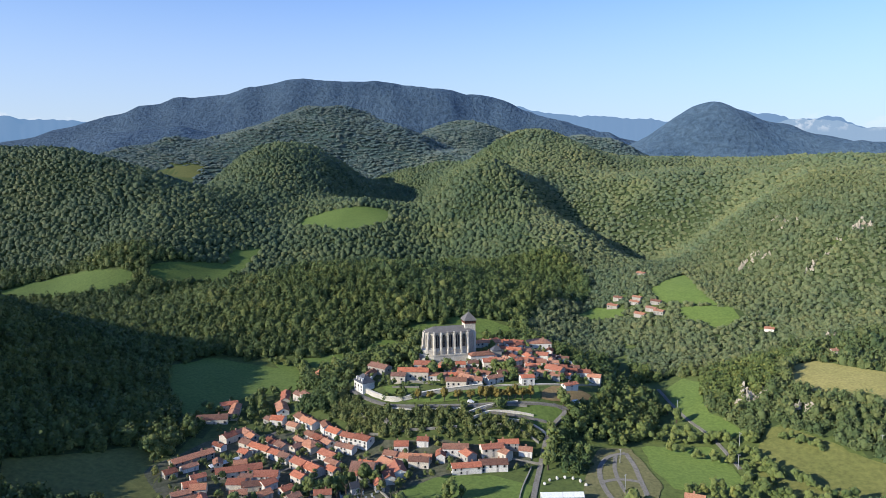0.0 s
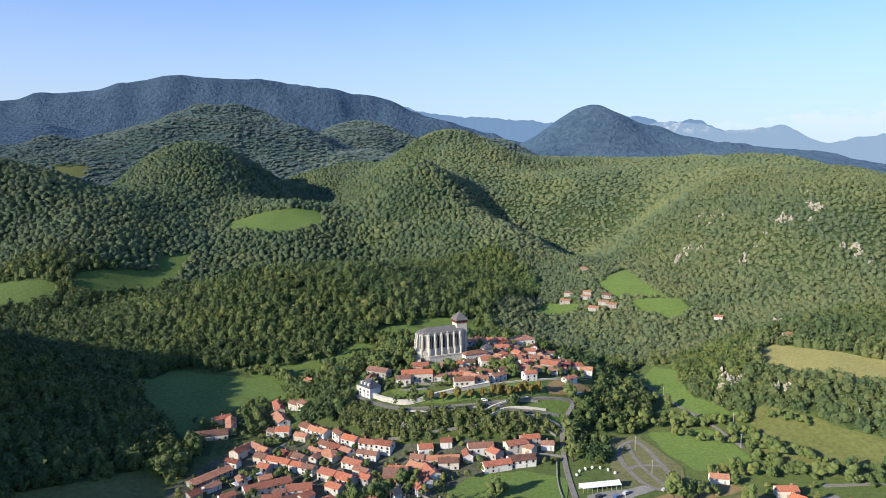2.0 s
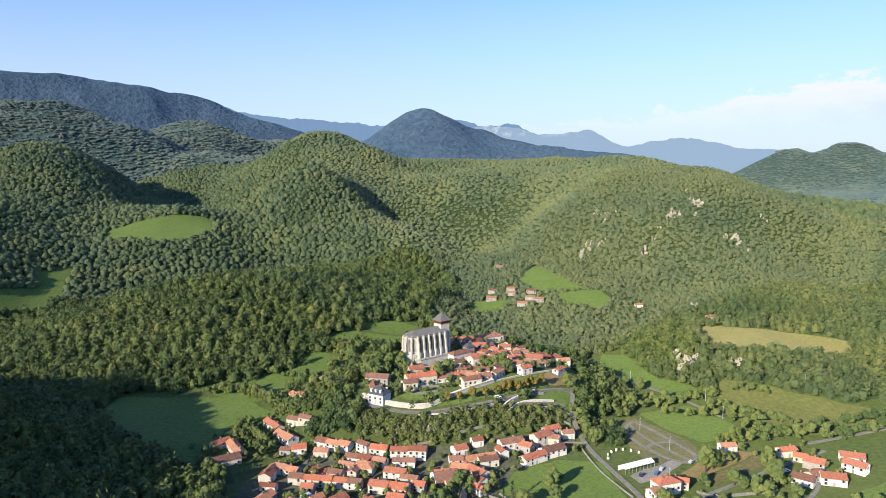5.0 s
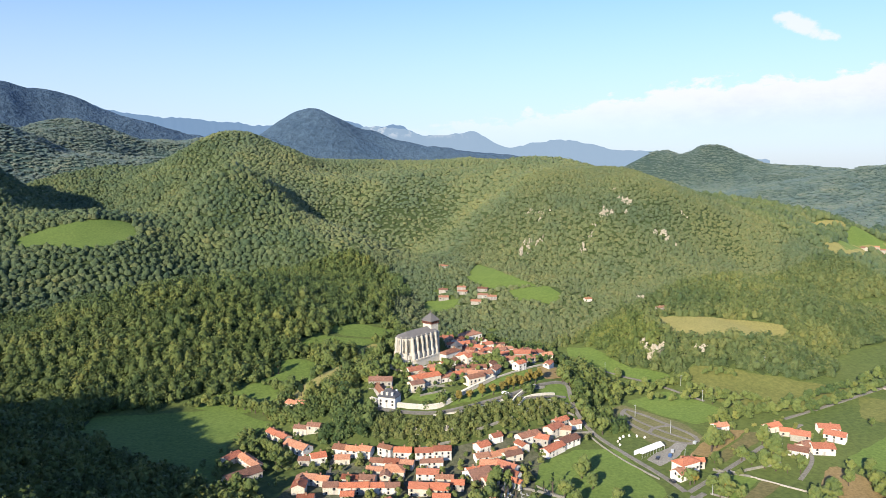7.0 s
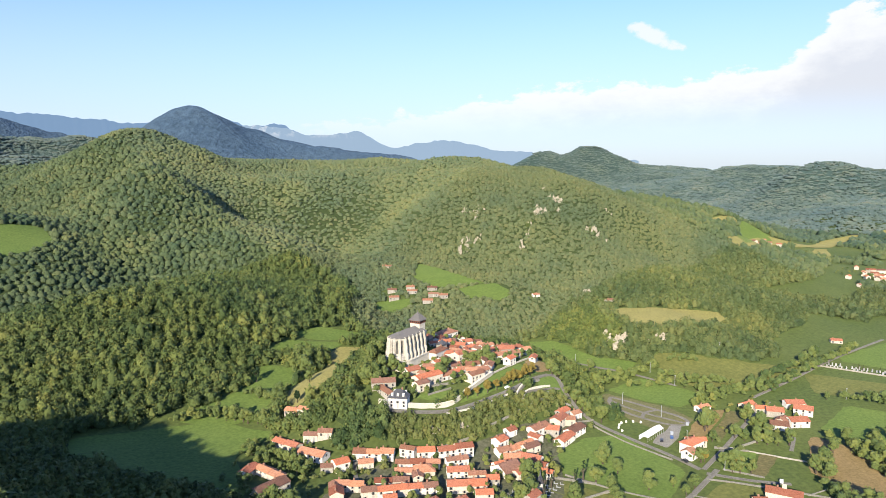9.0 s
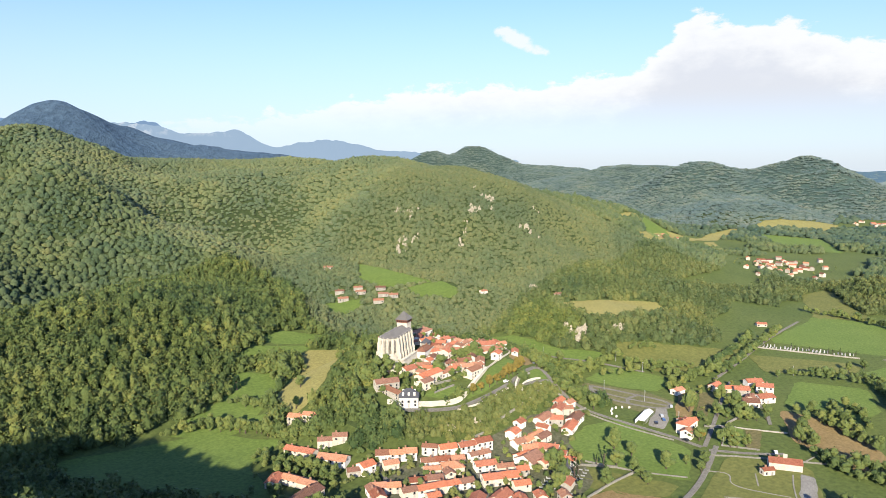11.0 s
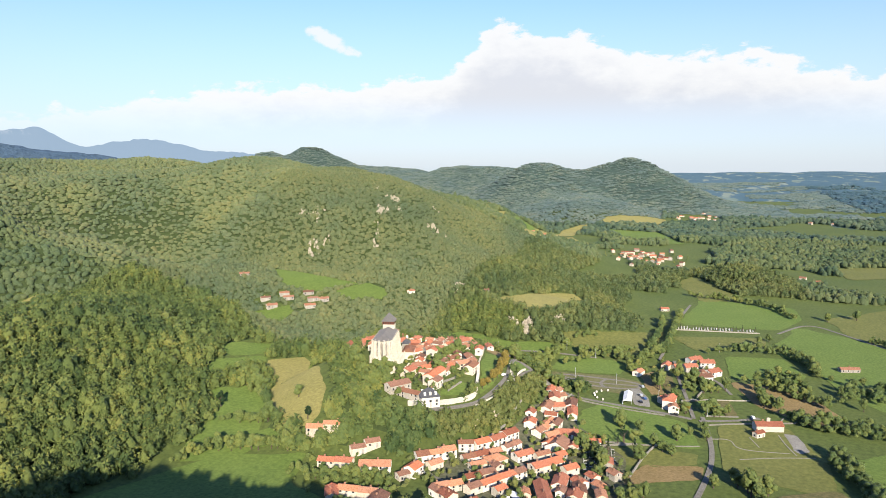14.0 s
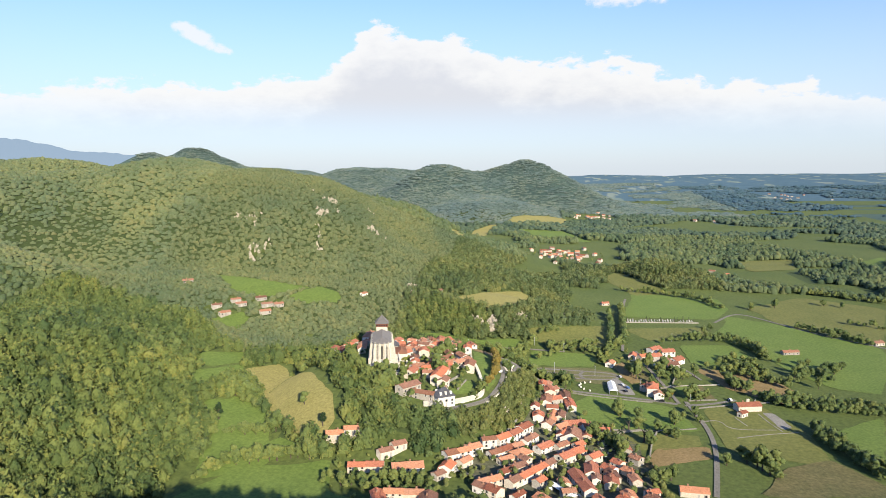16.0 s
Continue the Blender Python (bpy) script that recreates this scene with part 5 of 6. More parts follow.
wood("crag_woods", "pale green broadleaf scrub and woods round the crags", 0, 640, 500, 790, 3.7, LEAVES_RIDGE, 0.18, (0.5, 0.85), lambda x, y: seen_side(x, y) & sunny(x, y), (0.75, 1.15), 0.35, 1, 14, -0.4, 0.35)
wood("hill_woods", "dense dark green broadleaf woods on the hills", -1050, 300, 790, 1560, 4.9, LEAVES_FAR, 0.2, (0.5, 0.84), lambda x, y: seen_side(x, y) & ~sunny(x, y), (0.75, 1.15), 0.3, 1, 6, -0.3, 0.4)
wood("ridge_woods", "pale green broadleaf woods on the long ridge", 0, 1250, 790, 1560, 4.7, LEAVES_RIDGE, 0.2, (0.52, 0.85), lambda x, y: seen_side(x, y) & sunny(x, y), (0.55, 0.85), 0.25, 1, 5, -0.3, 0.25)
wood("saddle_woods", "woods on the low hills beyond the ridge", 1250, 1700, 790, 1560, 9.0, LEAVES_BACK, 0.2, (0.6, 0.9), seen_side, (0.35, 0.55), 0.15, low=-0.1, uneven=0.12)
wood("plain_woods", "copses and woods across the plain", 430, 1150, -500, 790, 6.0, LEAVES_FAR, 0.18, (0.46, 0.8), lambda x, y: seen_side(x, y) & ((x > 640) | (y < 150)), (0.95, 1.5), 0.5, 1, 8, -0.3)
wood("far_plain_woods", "haze-tinted green copses across the far plain", 1150, 1700, -800, 790, 8.0, LEAVES_MID, 0.18, (0.5, 0.8), lambda x, y: seen_side(x, y) & (height(x, y) < 14), (0.7, 1.1), 0.5, low=-0.3)
wood("foothill_woods", "haze-tinted woods on the foothills beyond the plain", 1150, 1700, -200, 790, 8.5, LEAVES_BACK, 0.2, (0.6, 0.9), lambda x, y: seen_side(x, y) & (height(x, y) >= 14), (0.35, 0.55), 0.15, low=-0.1, uneven=0.12)
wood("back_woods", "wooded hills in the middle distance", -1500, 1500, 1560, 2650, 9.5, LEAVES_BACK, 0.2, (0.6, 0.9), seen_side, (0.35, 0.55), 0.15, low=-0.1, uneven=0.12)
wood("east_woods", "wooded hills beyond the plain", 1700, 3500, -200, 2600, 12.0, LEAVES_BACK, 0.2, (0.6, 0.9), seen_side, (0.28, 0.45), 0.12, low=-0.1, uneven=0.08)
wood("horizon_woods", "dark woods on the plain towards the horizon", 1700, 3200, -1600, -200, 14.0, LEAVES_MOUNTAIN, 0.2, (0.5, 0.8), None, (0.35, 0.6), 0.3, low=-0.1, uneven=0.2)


# single trees
def crown_mesh(name, seed, tall, wide, clumps, mat):
    """A crown of many leaf clumps round a trunk's limbs, with an uneven outline and gaps."""
    g = np.random.default_rng(seed)
    u = g.normal(0, 1, (clumps, 3))
    u /= np.linalg.norm(u, axis=1)[:, None]
    u *= g.uniform(0.35, 1.0, clumps)[:, None] ** 0.6
    taper = 1 - 0.35 * np.clip(u[:, 2], 0, 1)
    x, y, z = u[:, 0] * wide * 0.72 * taper, u[:, 1] * wide * 0.72 * taper, tall * (0.6 + 0.3 * u[:, 2])
    r = wide * g.uniform(0.28, 0.46, clumps)
    v, f, tones = crowns(x, y, z, r, 2, 0.1, (0.85, 1.1), 0.0, 12, g.uniform(0.25, 0.75, clumps), -2.0)
    return link_mesh(name, v, f, mat, True, tones)


def trunk_mesh(tall, thick):
    bm = bmesh.new()
    bmesh.ops.create_cone(bm, cap_ends=True, segments=7, radius1=thick, radius2=thick * 0.45, depth=tall * 0.55, matrix=pose(0, 0, tall * 0.24))
    for k in range(4):
        m = pose(0, 0, tall * (0.3 + 0.05 * k), 38, 0, k * 97) @ pose(0, 0, tall * 0.14)
        bmesh.ops.create_cone(bm, cap_ends=True, segments=5, radius1=thick * 0.4, radius2=thick * 0.12, depth=tall * 0.28, matrix=m)
    return bm


TREES = {}


def tree_kind(kind, count, tall, wide, clumps, mat, label, category):
    TREES[kind] = []
    for k in range(count):
        top = new("tree", None)
        tagged(top, label, category, "trees of the fields and gardens")
        c = crown_mesh("crown", 50 + 7 * k + len(kind), tall, wide, clumps, mat)
        c.parent = top
        part("trunk", trunk_mesh(tall, 0.045 * tall), BARK, top)
        TREES[kind].append([top, False])


tree_kind("tree", 6, 7.6, 3.3, 15, LEAVES, "round green broadleaf tree with a short trunk", "tree")
tree_kind("fall", 2, 5.6, 2.3, 12, LEAVES_FALL, "small tree with yellow-brown turning leaves by the road", "tree")
tree_kind("cyp", 2, 12.0, 1.0, 22, LEAVES_DARK, "slender dark green cypress beside the graveyard", "tree")
tree_kind("pine", 2, 10.0, 2.6, 18, LEAVES_DARK, "tall dark conifer in the meadow", "tree")
tree_rng = random.Random(5)


def plant(kind, x, y, scale=None):
    s = scale or tree_rng.uniform(0.7, 1.2)
    slot = tree_rng.choice(TREES[kind])
    z = float(height(x, y)) - 0.1
    m = pose(x, y, z, 0, 0, tree_rng.uniform(0, 360)) @ Matrix.Diagonal((s, s, s * tree_rng.uniform(0.9, 1.15), 1))
    if slot[1]:
        copy_thing(slot[0], m)
    else:
        slot[0].matrix_basis, slot[1] = m, True


def single(kind, *pts, scale=None):
    for x, y in pts:
        plant(kind, x, y, scale)


def hedge(step, *pts):
    """A thick hedgerow of trees and bushes grown into one another."""
    p = smooth_line(pts, step * 0.5)
    x, y = p[:, 0] + rng.uniform(-1.6, 1.6, len(p)), p[:, 1] + rng.uniform(-1.6, 1.6, len(p))
    v, f, tones = clumped(x, y, rng.uniform(1.6, 3.9, len(x)), 6, 0.22)
    tagged(link_mesh("hedgerow", v, f, LEAVES, True, tones), "dark green hedgerow of trees between fields", "hedge", kind="stuff")


def tree_line(step, *pts):
    """A hedgerow of separate trees."""
    if max(q[0] for q in pts) > 118 or min(q[1] for q in pts) < 200:
        hedge(step, *pts)
        return
    for x, y in smooth_line(pts, step):
        plant("tree", x + tree_rng.uniform(-1.2, 1.2), y + tree_rng.uniform(-1.2, 1.2), tree_rng.uniform(0.75, 1.35))




def gardens(count, gap, *pts):
    """Garden trees and shrubs between the houses, too many to tell apart."""
    p = np.array(pts, float)
    lo, hi = p.min(0), p.max(0)
    spots = []
    for _ in range(count * 14):
        x, y = tree_rng.uniform(lo[0], hi[0]), tree_rng.uniform(lo[1], hi[1])
        if len(spots) < count and inside(p, np.array([x]), np.array([y]))[0] and all(math.hypot(x - a, y - b) > gap for a, b in HOUSE_SPOTS):
            spots.append((x, y))
    q = np.array(spots)
    v, f, tones = clumped(q[:, 0], q[:, 1], rng.uniform(0.9, 2.5, len(q)), 6, 0.2)
    tagged(link_mesh("garden_trees", v, f, LEAVES_LIGHT if tree_rng.random() < 0.4 else LEAVES, True, tones), "green garden trees and shrubs between the houses", "garden trees", kind="stuff")


tree_line(5, (207, 239), (208, 220), (211, 200), (182, 189), (151, 183))
tree_line(5, (120, 226), (104, 216), (86, 199))
tree_line(5, (-17, 204), (-37, 196), (-55, 192), (-71, 188))
tree_line(6, (37, 207), (30, 186), (26, 148))
tree_line(5, (84, 228), (68, 228))
tree_line(8, (277, 124), (256, 111), (230, 87))
tree_line(5, (352, 283), (178, 293))
tree_line(4.5, (120, 393), (130, 387), (143, 380), (159, 376))
tree_line(6, (184, 367), (191, 359), (197, 350))
tree_line(9, (149, 325), (158, 305), (180, 296), (210, 293))
tree_line(6, (117, 315), (135, 317))
tree_line(5, (-112, 522), (-109, 511), (-101, 502), (-95, 488), (-96, 477))
tree_line(5, (-74, 531), (-70, 520), (-68, 507))
tree_line(4, (-14, 566), (-11, 554), (-25, 537), (-21, 558))
for k in range(9):
    plant("tree", -120.0 + 1.25 * k, 452 - 5.0 * k, 0.8)
    if k > 1:
        plant("tree", -126.0 + 1.3 * k, 450 - 5.2 * k, 0.72)
tree_line(5, (60, 373), (59, 358), (54, 344))
tree_line(6, (85, 293), (106, 295))
single("tree", (153, 338), (153, 329), (154, 320), (154, 357), (140, 422), (141, 408))
tree_line(6, (87, 276), (86, 260), (97, 249))
tree_line(6, (114, 280), (105, 264))
tree_line(7, (121, 236), (114, 209))
tree_line(5, (504, 179), (502, 110), (471, 53), (418, -12))
tree_line(6, (283, 43), (303, 69))
tree_line(5, (-44, 324), (-53, 313), (-69, 316))
tree_line(6, (-94, 303), (-86, 292))
tree_line(5, (-54, 252), (-64, 246), (-77, 239))
tree_line(8, (114, 171), (108, 163), (126, 144))
tree_line(5, (-41, 450), (-29, 447))
tree_line(5, (-6, 424), (2, 427))
tree_line(4, (33, 437), (39, 432), (45, 423))
tree_line(4, (117, 538), (128, 523), (129, 502))
tree_line(4, (71, 393), (75, 385))
tree_line(5, (-16, 457), (-32, 468), (-35, 459))
single("tree", (41, 275), (40, 280), (42, 263), (40, 258), (42, 255), (3, 311), (-7, 279), (4, 272))
single("tree", (46, 259), (46, 251))
single("tree", (9, 313), (122, 304))
single("tree", (2, 547), (-52, 496), (-77, 460), (-31, 545), (-76, 546))
single("tree", (238, 217), (135, 135), (139, 158), (81, 169))
single("fall", (-14, 391.5), (-7, 390), (1, 389), (9, 388.5), (16, 389), (22, 390), (25, 389), (28, 391), (31, 389.5), (34, 391), (38, 391), (42, 392.5), (46, 392), (51, 394), scale=1.15)
single("cyp", (-24, 310), (-21, 307))
single("cyp", (-45, 313), (-49, 310), (-54, 317))
single("cyp", (-85, 454))
single("pine", (-61, 546), (-74, 477))
# churchyard trees
single("tree", (-20, 450), (-25, 456), (-27, 462), (-22, 470), (-16, 476), (-6, 480), (-32, 448), (-18, 444), (-36, 456), (-38, 444))

# hedges and trees of the plain
hedge(6, (46, 215), (41, 205), (37, 192), (30, 177), (30, 160), (29, 147))
hedge(7, (-6, 197), (-26, 196), (-43, 195), (-55, 191), (-70, 188))
hedge(6, (90, 229), (76, 223), (62, 220))
hedge(7, (91, 180), (108, 172), (114, 159), (95, 155))
hedge(7, (145, 212), (137, 204), (120, 199), (108, 195))
hedge(7, (163, 356), (164, 337), (162, 324))
single("tree", (2, 310), (-2, 299), (10, 264), (-1, 263), (146, 177), (130, 166), (121, 145), (254, 208), (195, 259), (102, 229), (-26, 286), (-30, 281), (107, 177), (-63, 237), (73, 283), (-63, 261))
single("tree", (362, 145), (376, 117), (397, 60), (389, 43), (450, 242), (439, 226), (441, 199), (274, 125), (260, 116), (239, 106), (235, 89))
single("tree", (-33, 326), (-37, 321), (-19, 301), (-43, 297), (-22, 291), (-46, 318), (-38, 329))
single("fall", (45, 278), (43, 274), (45, 257))
single("cyp", (-38, 314), (-38, 300))
gardens(80, 4.8, (-140, 330), (-110, 384), (-60, 384), (-40, 366), (0, 362), (45, 362), (45, 345), (0, 338), (-45, 305), (-125, 300))
gardens(26, 5.5, (60, 300), (170, 300), (175, 255), (60, 262))
single("tree", (13, 424), (-1, 415), (34, 431), (35, 426), (40, 425), (38, 417), (53, 468), (35, 479), (-14, 456), (-10, 451), (71, 424), (74, 421), (54, 419), scale=0.62)
gardens(130, 4.8, (-150, 330), (-125, 400), (-105, 455), (-80, 400), (-40, 372), (0, 366), (55, 366), (55, 340), (0, 334), (-45, 300), (-125, 295))
gardens(150, 4.6, (-55, 430), (-45, 410), (-20, 402), (40, 414), (88, 422), (98, 435), (75, 484), (40, 500), (15, 486), (28, 468), (-20, 450))
gardens(70, 5.0, (-152, 385), (-150, 430), (-120, 462), (-92, 462), (-88, 410), (-100, 385))
hedge(5, (204, 250), (211, 229), (223, 207), (198, 185), (155, 186))
hedge(5, (143, 219), (108, 207), (75, 189))
hedge(4, (51, 219), (46, 190), (45, 164), (31, 146))
hedge(4, (-2, 199), (-34, 192), (-67, 186))
hedge(6, (458, 274), (438, 222), (399, 184), (359, 177))
hedge(7, (271, 121), (244, 105), (215, 83))
hedge(8, (122, 362), (159, 344), (183, 315))
hedge(7, (305, 298), (206, 302), (131, 311))
hedge(7, (75, 375), (98, 379), (116, 381), (132, 376), (147, 377), (162, 372), (172, 372))
hedge(5, (-21, 569), (-20, 554), (-26, 542), (-38, 528))
hedge(5, (-82, 540), (-75, 531), (-68, 523), (-70, 510))
hedge(5, (-132, 521), (-117, 519), (-105, 513), (-101, 502), (-92, 492))
single("tree", (-150, 372), (-146, 362), (-152, 352), (-148, 344), (-155, 362), (-142, 380), (-146, 390))
gardens(60, 3.0, (690, 360), (740, 420), (830, 410), (890, 340), (850, 280), (760, 270))


# ---- ranges beyond everything: a plain backdrop that glows haze blue ----
def backdrop(eye, far, crest_, low, colour, label, wobble, snowy=False):
    """A distant range seen from `eye`: crest holds (bearing, height) in degrees."""
    deg = np.arange(crest_[0][0], crest_[-1][0], 0.1)
    top = np.interp(deg, [q[0] for q in crest_], [q[1] for q in crest_])
    top = np.convolve(np.pad(top, 6, "edge"), np.ones(13) / 13, "valid")
    top = top + wobble * vnoise(deg, deg * 0, 0.9, 71) + 0.5 * wobble * vnoise(deg, deg * 0, 0.3, 72)
    c, s = np.cos(np.radians(deg)), np.sin(np.radians(deg))
    rows = []
    for k, dist in ((0.0, far - 60), (1.0, far), (0.0, far + 40)):
        z = EYE + far * np.tan(np.radians(low * (1 - k) + top * k))
        rows.append(np.column_stack([eye[0] + dist * c, eye[1] + dist * s, z]))
    m = len(deg)
    i = np.arange(m - 1)
    f = np.concatenate([np.stack([a * m + i, a * m + i + 1, (a + 1) * m + i + 1, (a + 1) * m + i], 1) for a in (0, 1)])
    mat, t, b = material("glowing_haze_range", 1.0)
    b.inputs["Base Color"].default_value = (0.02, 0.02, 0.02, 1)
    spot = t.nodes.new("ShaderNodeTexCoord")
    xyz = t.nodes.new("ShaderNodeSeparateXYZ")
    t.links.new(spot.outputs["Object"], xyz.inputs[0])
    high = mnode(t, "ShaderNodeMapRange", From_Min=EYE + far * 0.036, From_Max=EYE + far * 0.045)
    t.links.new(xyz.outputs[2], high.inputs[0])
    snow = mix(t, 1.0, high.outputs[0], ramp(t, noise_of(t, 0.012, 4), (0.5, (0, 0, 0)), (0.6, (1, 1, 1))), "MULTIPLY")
    # haze as emission: range and snow glow instead of taking light
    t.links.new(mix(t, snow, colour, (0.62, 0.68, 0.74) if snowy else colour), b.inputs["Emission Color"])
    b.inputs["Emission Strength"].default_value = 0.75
    return tagged(link_mesh("backdrop", np.concatenate(rows), f, mat, True), label, "mountains", kind="structure")


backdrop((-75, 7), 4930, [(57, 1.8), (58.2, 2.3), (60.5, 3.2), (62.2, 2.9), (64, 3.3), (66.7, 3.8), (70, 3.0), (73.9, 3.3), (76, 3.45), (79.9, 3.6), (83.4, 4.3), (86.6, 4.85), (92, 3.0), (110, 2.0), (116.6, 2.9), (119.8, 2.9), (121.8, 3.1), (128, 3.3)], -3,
         (0.17, 0.29, 0.46), "mountain range on the horizon, a backdrop glowing haze blue", 0.1)
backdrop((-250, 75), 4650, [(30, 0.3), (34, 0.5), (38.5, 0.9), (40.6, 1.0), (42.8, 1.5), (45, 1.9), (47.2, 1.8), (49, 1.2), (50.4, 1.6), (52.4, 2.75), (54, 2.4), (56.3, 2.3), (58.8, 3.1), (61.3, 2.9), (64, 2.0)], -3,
         (0.3, 0.42, 0.56), "snow-streaked peaks on the horizon, a backdrop glowing pale blue", 0.1, True)

# ---- smaller things ----
CANVAS = two_tone("white_canvas", (0.72, 0.72, 0.7), (0.8, 0.8, 0.78), 0.3, 3.0, 0.6)
DARK = two_tone("dark_rubber", (0.02, 0.02, 0.02), (0.04, 0.04, 0.04), 1.0, 5.0, 0.8)
STEEL = two_tone("grey_galvanised_steel", (0.35, 0.36, 0.36), (0.45, 0.46, 0.46), 1.0, 6.0, 0.5)
GRANITE = two_tone("grey_tombstone", (0.32, 0.31, 0.3), (0.5, 0.49, 0.46), 0.8, 5.0, 0.7, per_object=0.3)


def on_ground(x, y):
    return float(height(x, y))


# white marquee beside the parking ground
tent = new("marquee", None)
tent.matrix_basis = pose(56, 311.5, on_ground(56, 311.5) + 0.5, 0, 0, 2)
tagged(tent, "long white canvas marquee with a pitched roof on grass", "tent")
for k in range(4):
    u = -10 + 5 * k
    part("canvas_roof", shape([(u, -2.8, 2.2), (u + 4.9, -2.8, 2.2), (u + 4.9, 2.8, 2.2), (u, 2.8, 2.2), (u, 0, 3.7), (u + 4.9, 0, 3.7)], [(0, 1, 5, 4), (2, 3, 4, 5), (1, 2, 5), (3, 0, 4), (3, 2, 1, 0)]), CANVAS, tent)
for k in range(9):
    u = -9.9 + k * 2.45
    for side in (-1, 1):
        part("pole", a_box(u - 0.06, u + 0.06, side * 2.7 - 0.06, side * 2.7 + 0.06, -0.6, 2.2), STEEL, tent)
part("back_sheet", a_box(-9.8, 9.8, 2.62, 2.68, -0.3, 2.2), CANVAS, tent)

# white covered stalls in the village square
stall = new("market_canopy", None)
stall.matrix_basis = pose(-112, 345, on_ground(-112, 345) + 0.1, 0, 0, 40)
tagged(stall, "long white canvas canopy in the village square", "tent")
part("canopy", shape([(-8, -2, 2.4), (8, -2, 2.4), (8, 2, 2.4), (-8, 2, 2.4), (-8, 0, 3.4), (8, 0, 3.4)], [(0, 1, 5, 4), (2, 3, 4, 5), (1, 2, 5), (3, 0, 4), (3, 2, 1, 0)]), CANVAS, stall)
for k in range(5):
    for side in (-1, 1):
        part("pole", a_box(-7.6 + k * 3.8 - 0.06, -7.6 + k * 3.8 + 0.06, side * 1.9 - 0.06, side * 1.9 + 0.06, -0.3, 2.4), STEEL, stall)


def paint(name, colour):
    m, t, b = material(name, 0.3)
    b.inputs["Base Color"].default_value = (*colour, 1)
    b.inputs["Coat Weight"].default_value = 0.6
    return m


CAR_PAINTS = [(paint("white_car_paint", (0.75, 0.75, 0.74)), "white"), (paint("silver_car_paint", (0.42, 0.43, 0.44)), "silver"), (paint("dark_car_paint", (0.035, 0.037, 0.045)), "dark grey"), (paint("blue_car_paint", (0.06, 0.12, 0.28)), "blue"), (paint("red_car_paint", (0.35, 0.04, 0.03)), "red")]


def car(x, y, angle, which, van=False):
    top = new("van" if van else "car", None)
    top.matrix_basis = pose(x, y, on_ground(x, y) + (0.62 if van else 0.6), 0, 0, angle)
    mat, word = CAR_PAINTS[which]
    tagged(top, f"parked {word} {'van' if van else 'car'} beside the road", "van" if van else "car", "parked cars")
    tall = 1.9 if van else 1.4
    side = [(-2.0, 0.25), (2.0, 0.25), (2.05, 0.7), (1.25, 0.85), (0.6, tall), (-1.4, tall), (-1.9, 0.9)] if not van else [(-2.3, 0.3), (2.3, 0.3), (2.35, 0.9), (1.7, 1.1), (1.2, tall), (-2.25, tall), (-2.3, 0.9)]
    k = len(side)
    verts = [(u, -0.82, v) for u, v in side] + [(u, 0.82, v) for u, v in side]
    bm = shape(verts, [tuple(range(k)), tuple(range(2 * k - 1, k - 1, -1))] + [(i, (i + 1) % k, k + (i + 1) % k, k + i) for i in range(k)])
    part("body", bm, mat, top)
    for s in (-1, 1):
        part("side_window", a_box(-1.2, 0.55, s * 0.83 - 0.01, s * 0.83 + 0.01, tall * 0.66, tall * 0.92), PANE, top)
    for u in (-1.25, 1.3):
        for s in (-0.8, 0.8):
            w = bmesh.new()
            bmesh.ops.create_cone(w, cap_ends=True, segments=10, radius1=0.32, radius2=0.32, depth=0.2, matrix=pose(u, s, 0.3, 90))
            part("wheel", w, DARK, top)


car_rng = random.Random(9)
# beside the school on the hilltop
for k in range(5):
    for j in range(3):
        if car_rng.random() < 0.8:
            car(80 + k * 2.6, 476 - j * 5.5 + k * 0.3, 100, car_rng.choice((0, 1, 1, 2, 3)))
# by the bend of the hill road, the parking ground and the junction
car(78, 398, 10, 0, True)
for x, y, a, c in ((16, 386, -10, 0), (52, 303, 30, 2), (60, 301, 30, 3), (66, 304, 30, 1), (35, 281, 70, 2), (86, 304, 20, 1), (-54, 372, 60, 0), (-86, 401, 80, 2), (-95, 399, 75, 1), (-108, 352, 40, 0), (-115, 338, 40, 2), (-104, 350, 40, 3), (-60, 356, 55, 4), (-30, 344, 80, 1), (45, 236, 20, 0), (122, 275, 0, 0)):
    car(x, y, a, c)


def pole(x, y, tall=8.0):
    top = new("utility_pole", None)
    top.matrix_basis = pose(x, y, on_ground(x, y), 0, 0, car_rng.uniform(0, 180))
    tagged(top, "pale utility pole with a short crossarm beside the field", "pole", "utility poles")
    bm = bmesh.new()
    bmesh.ops.create_cone(bm, cap_ends=True, segments=8, radius1=0.16, radius2=0.1, depth=tall + 1, matrix=pose(0, 0, tall / 2 - 0.5))
    part("shaft", bm, STEEL, top)
    part("crossarm", a_box(-0.8, 0.8, -0.07, 0.07, tall - 0.5, tall - 0.36), STEEL, top)


for x, y in ((93, 352), (88, 322), (147, 425), (163, 370), (152, 345), (225, 345), (205, 250), (40, 262), (60, 292)):
    pole(x, y)

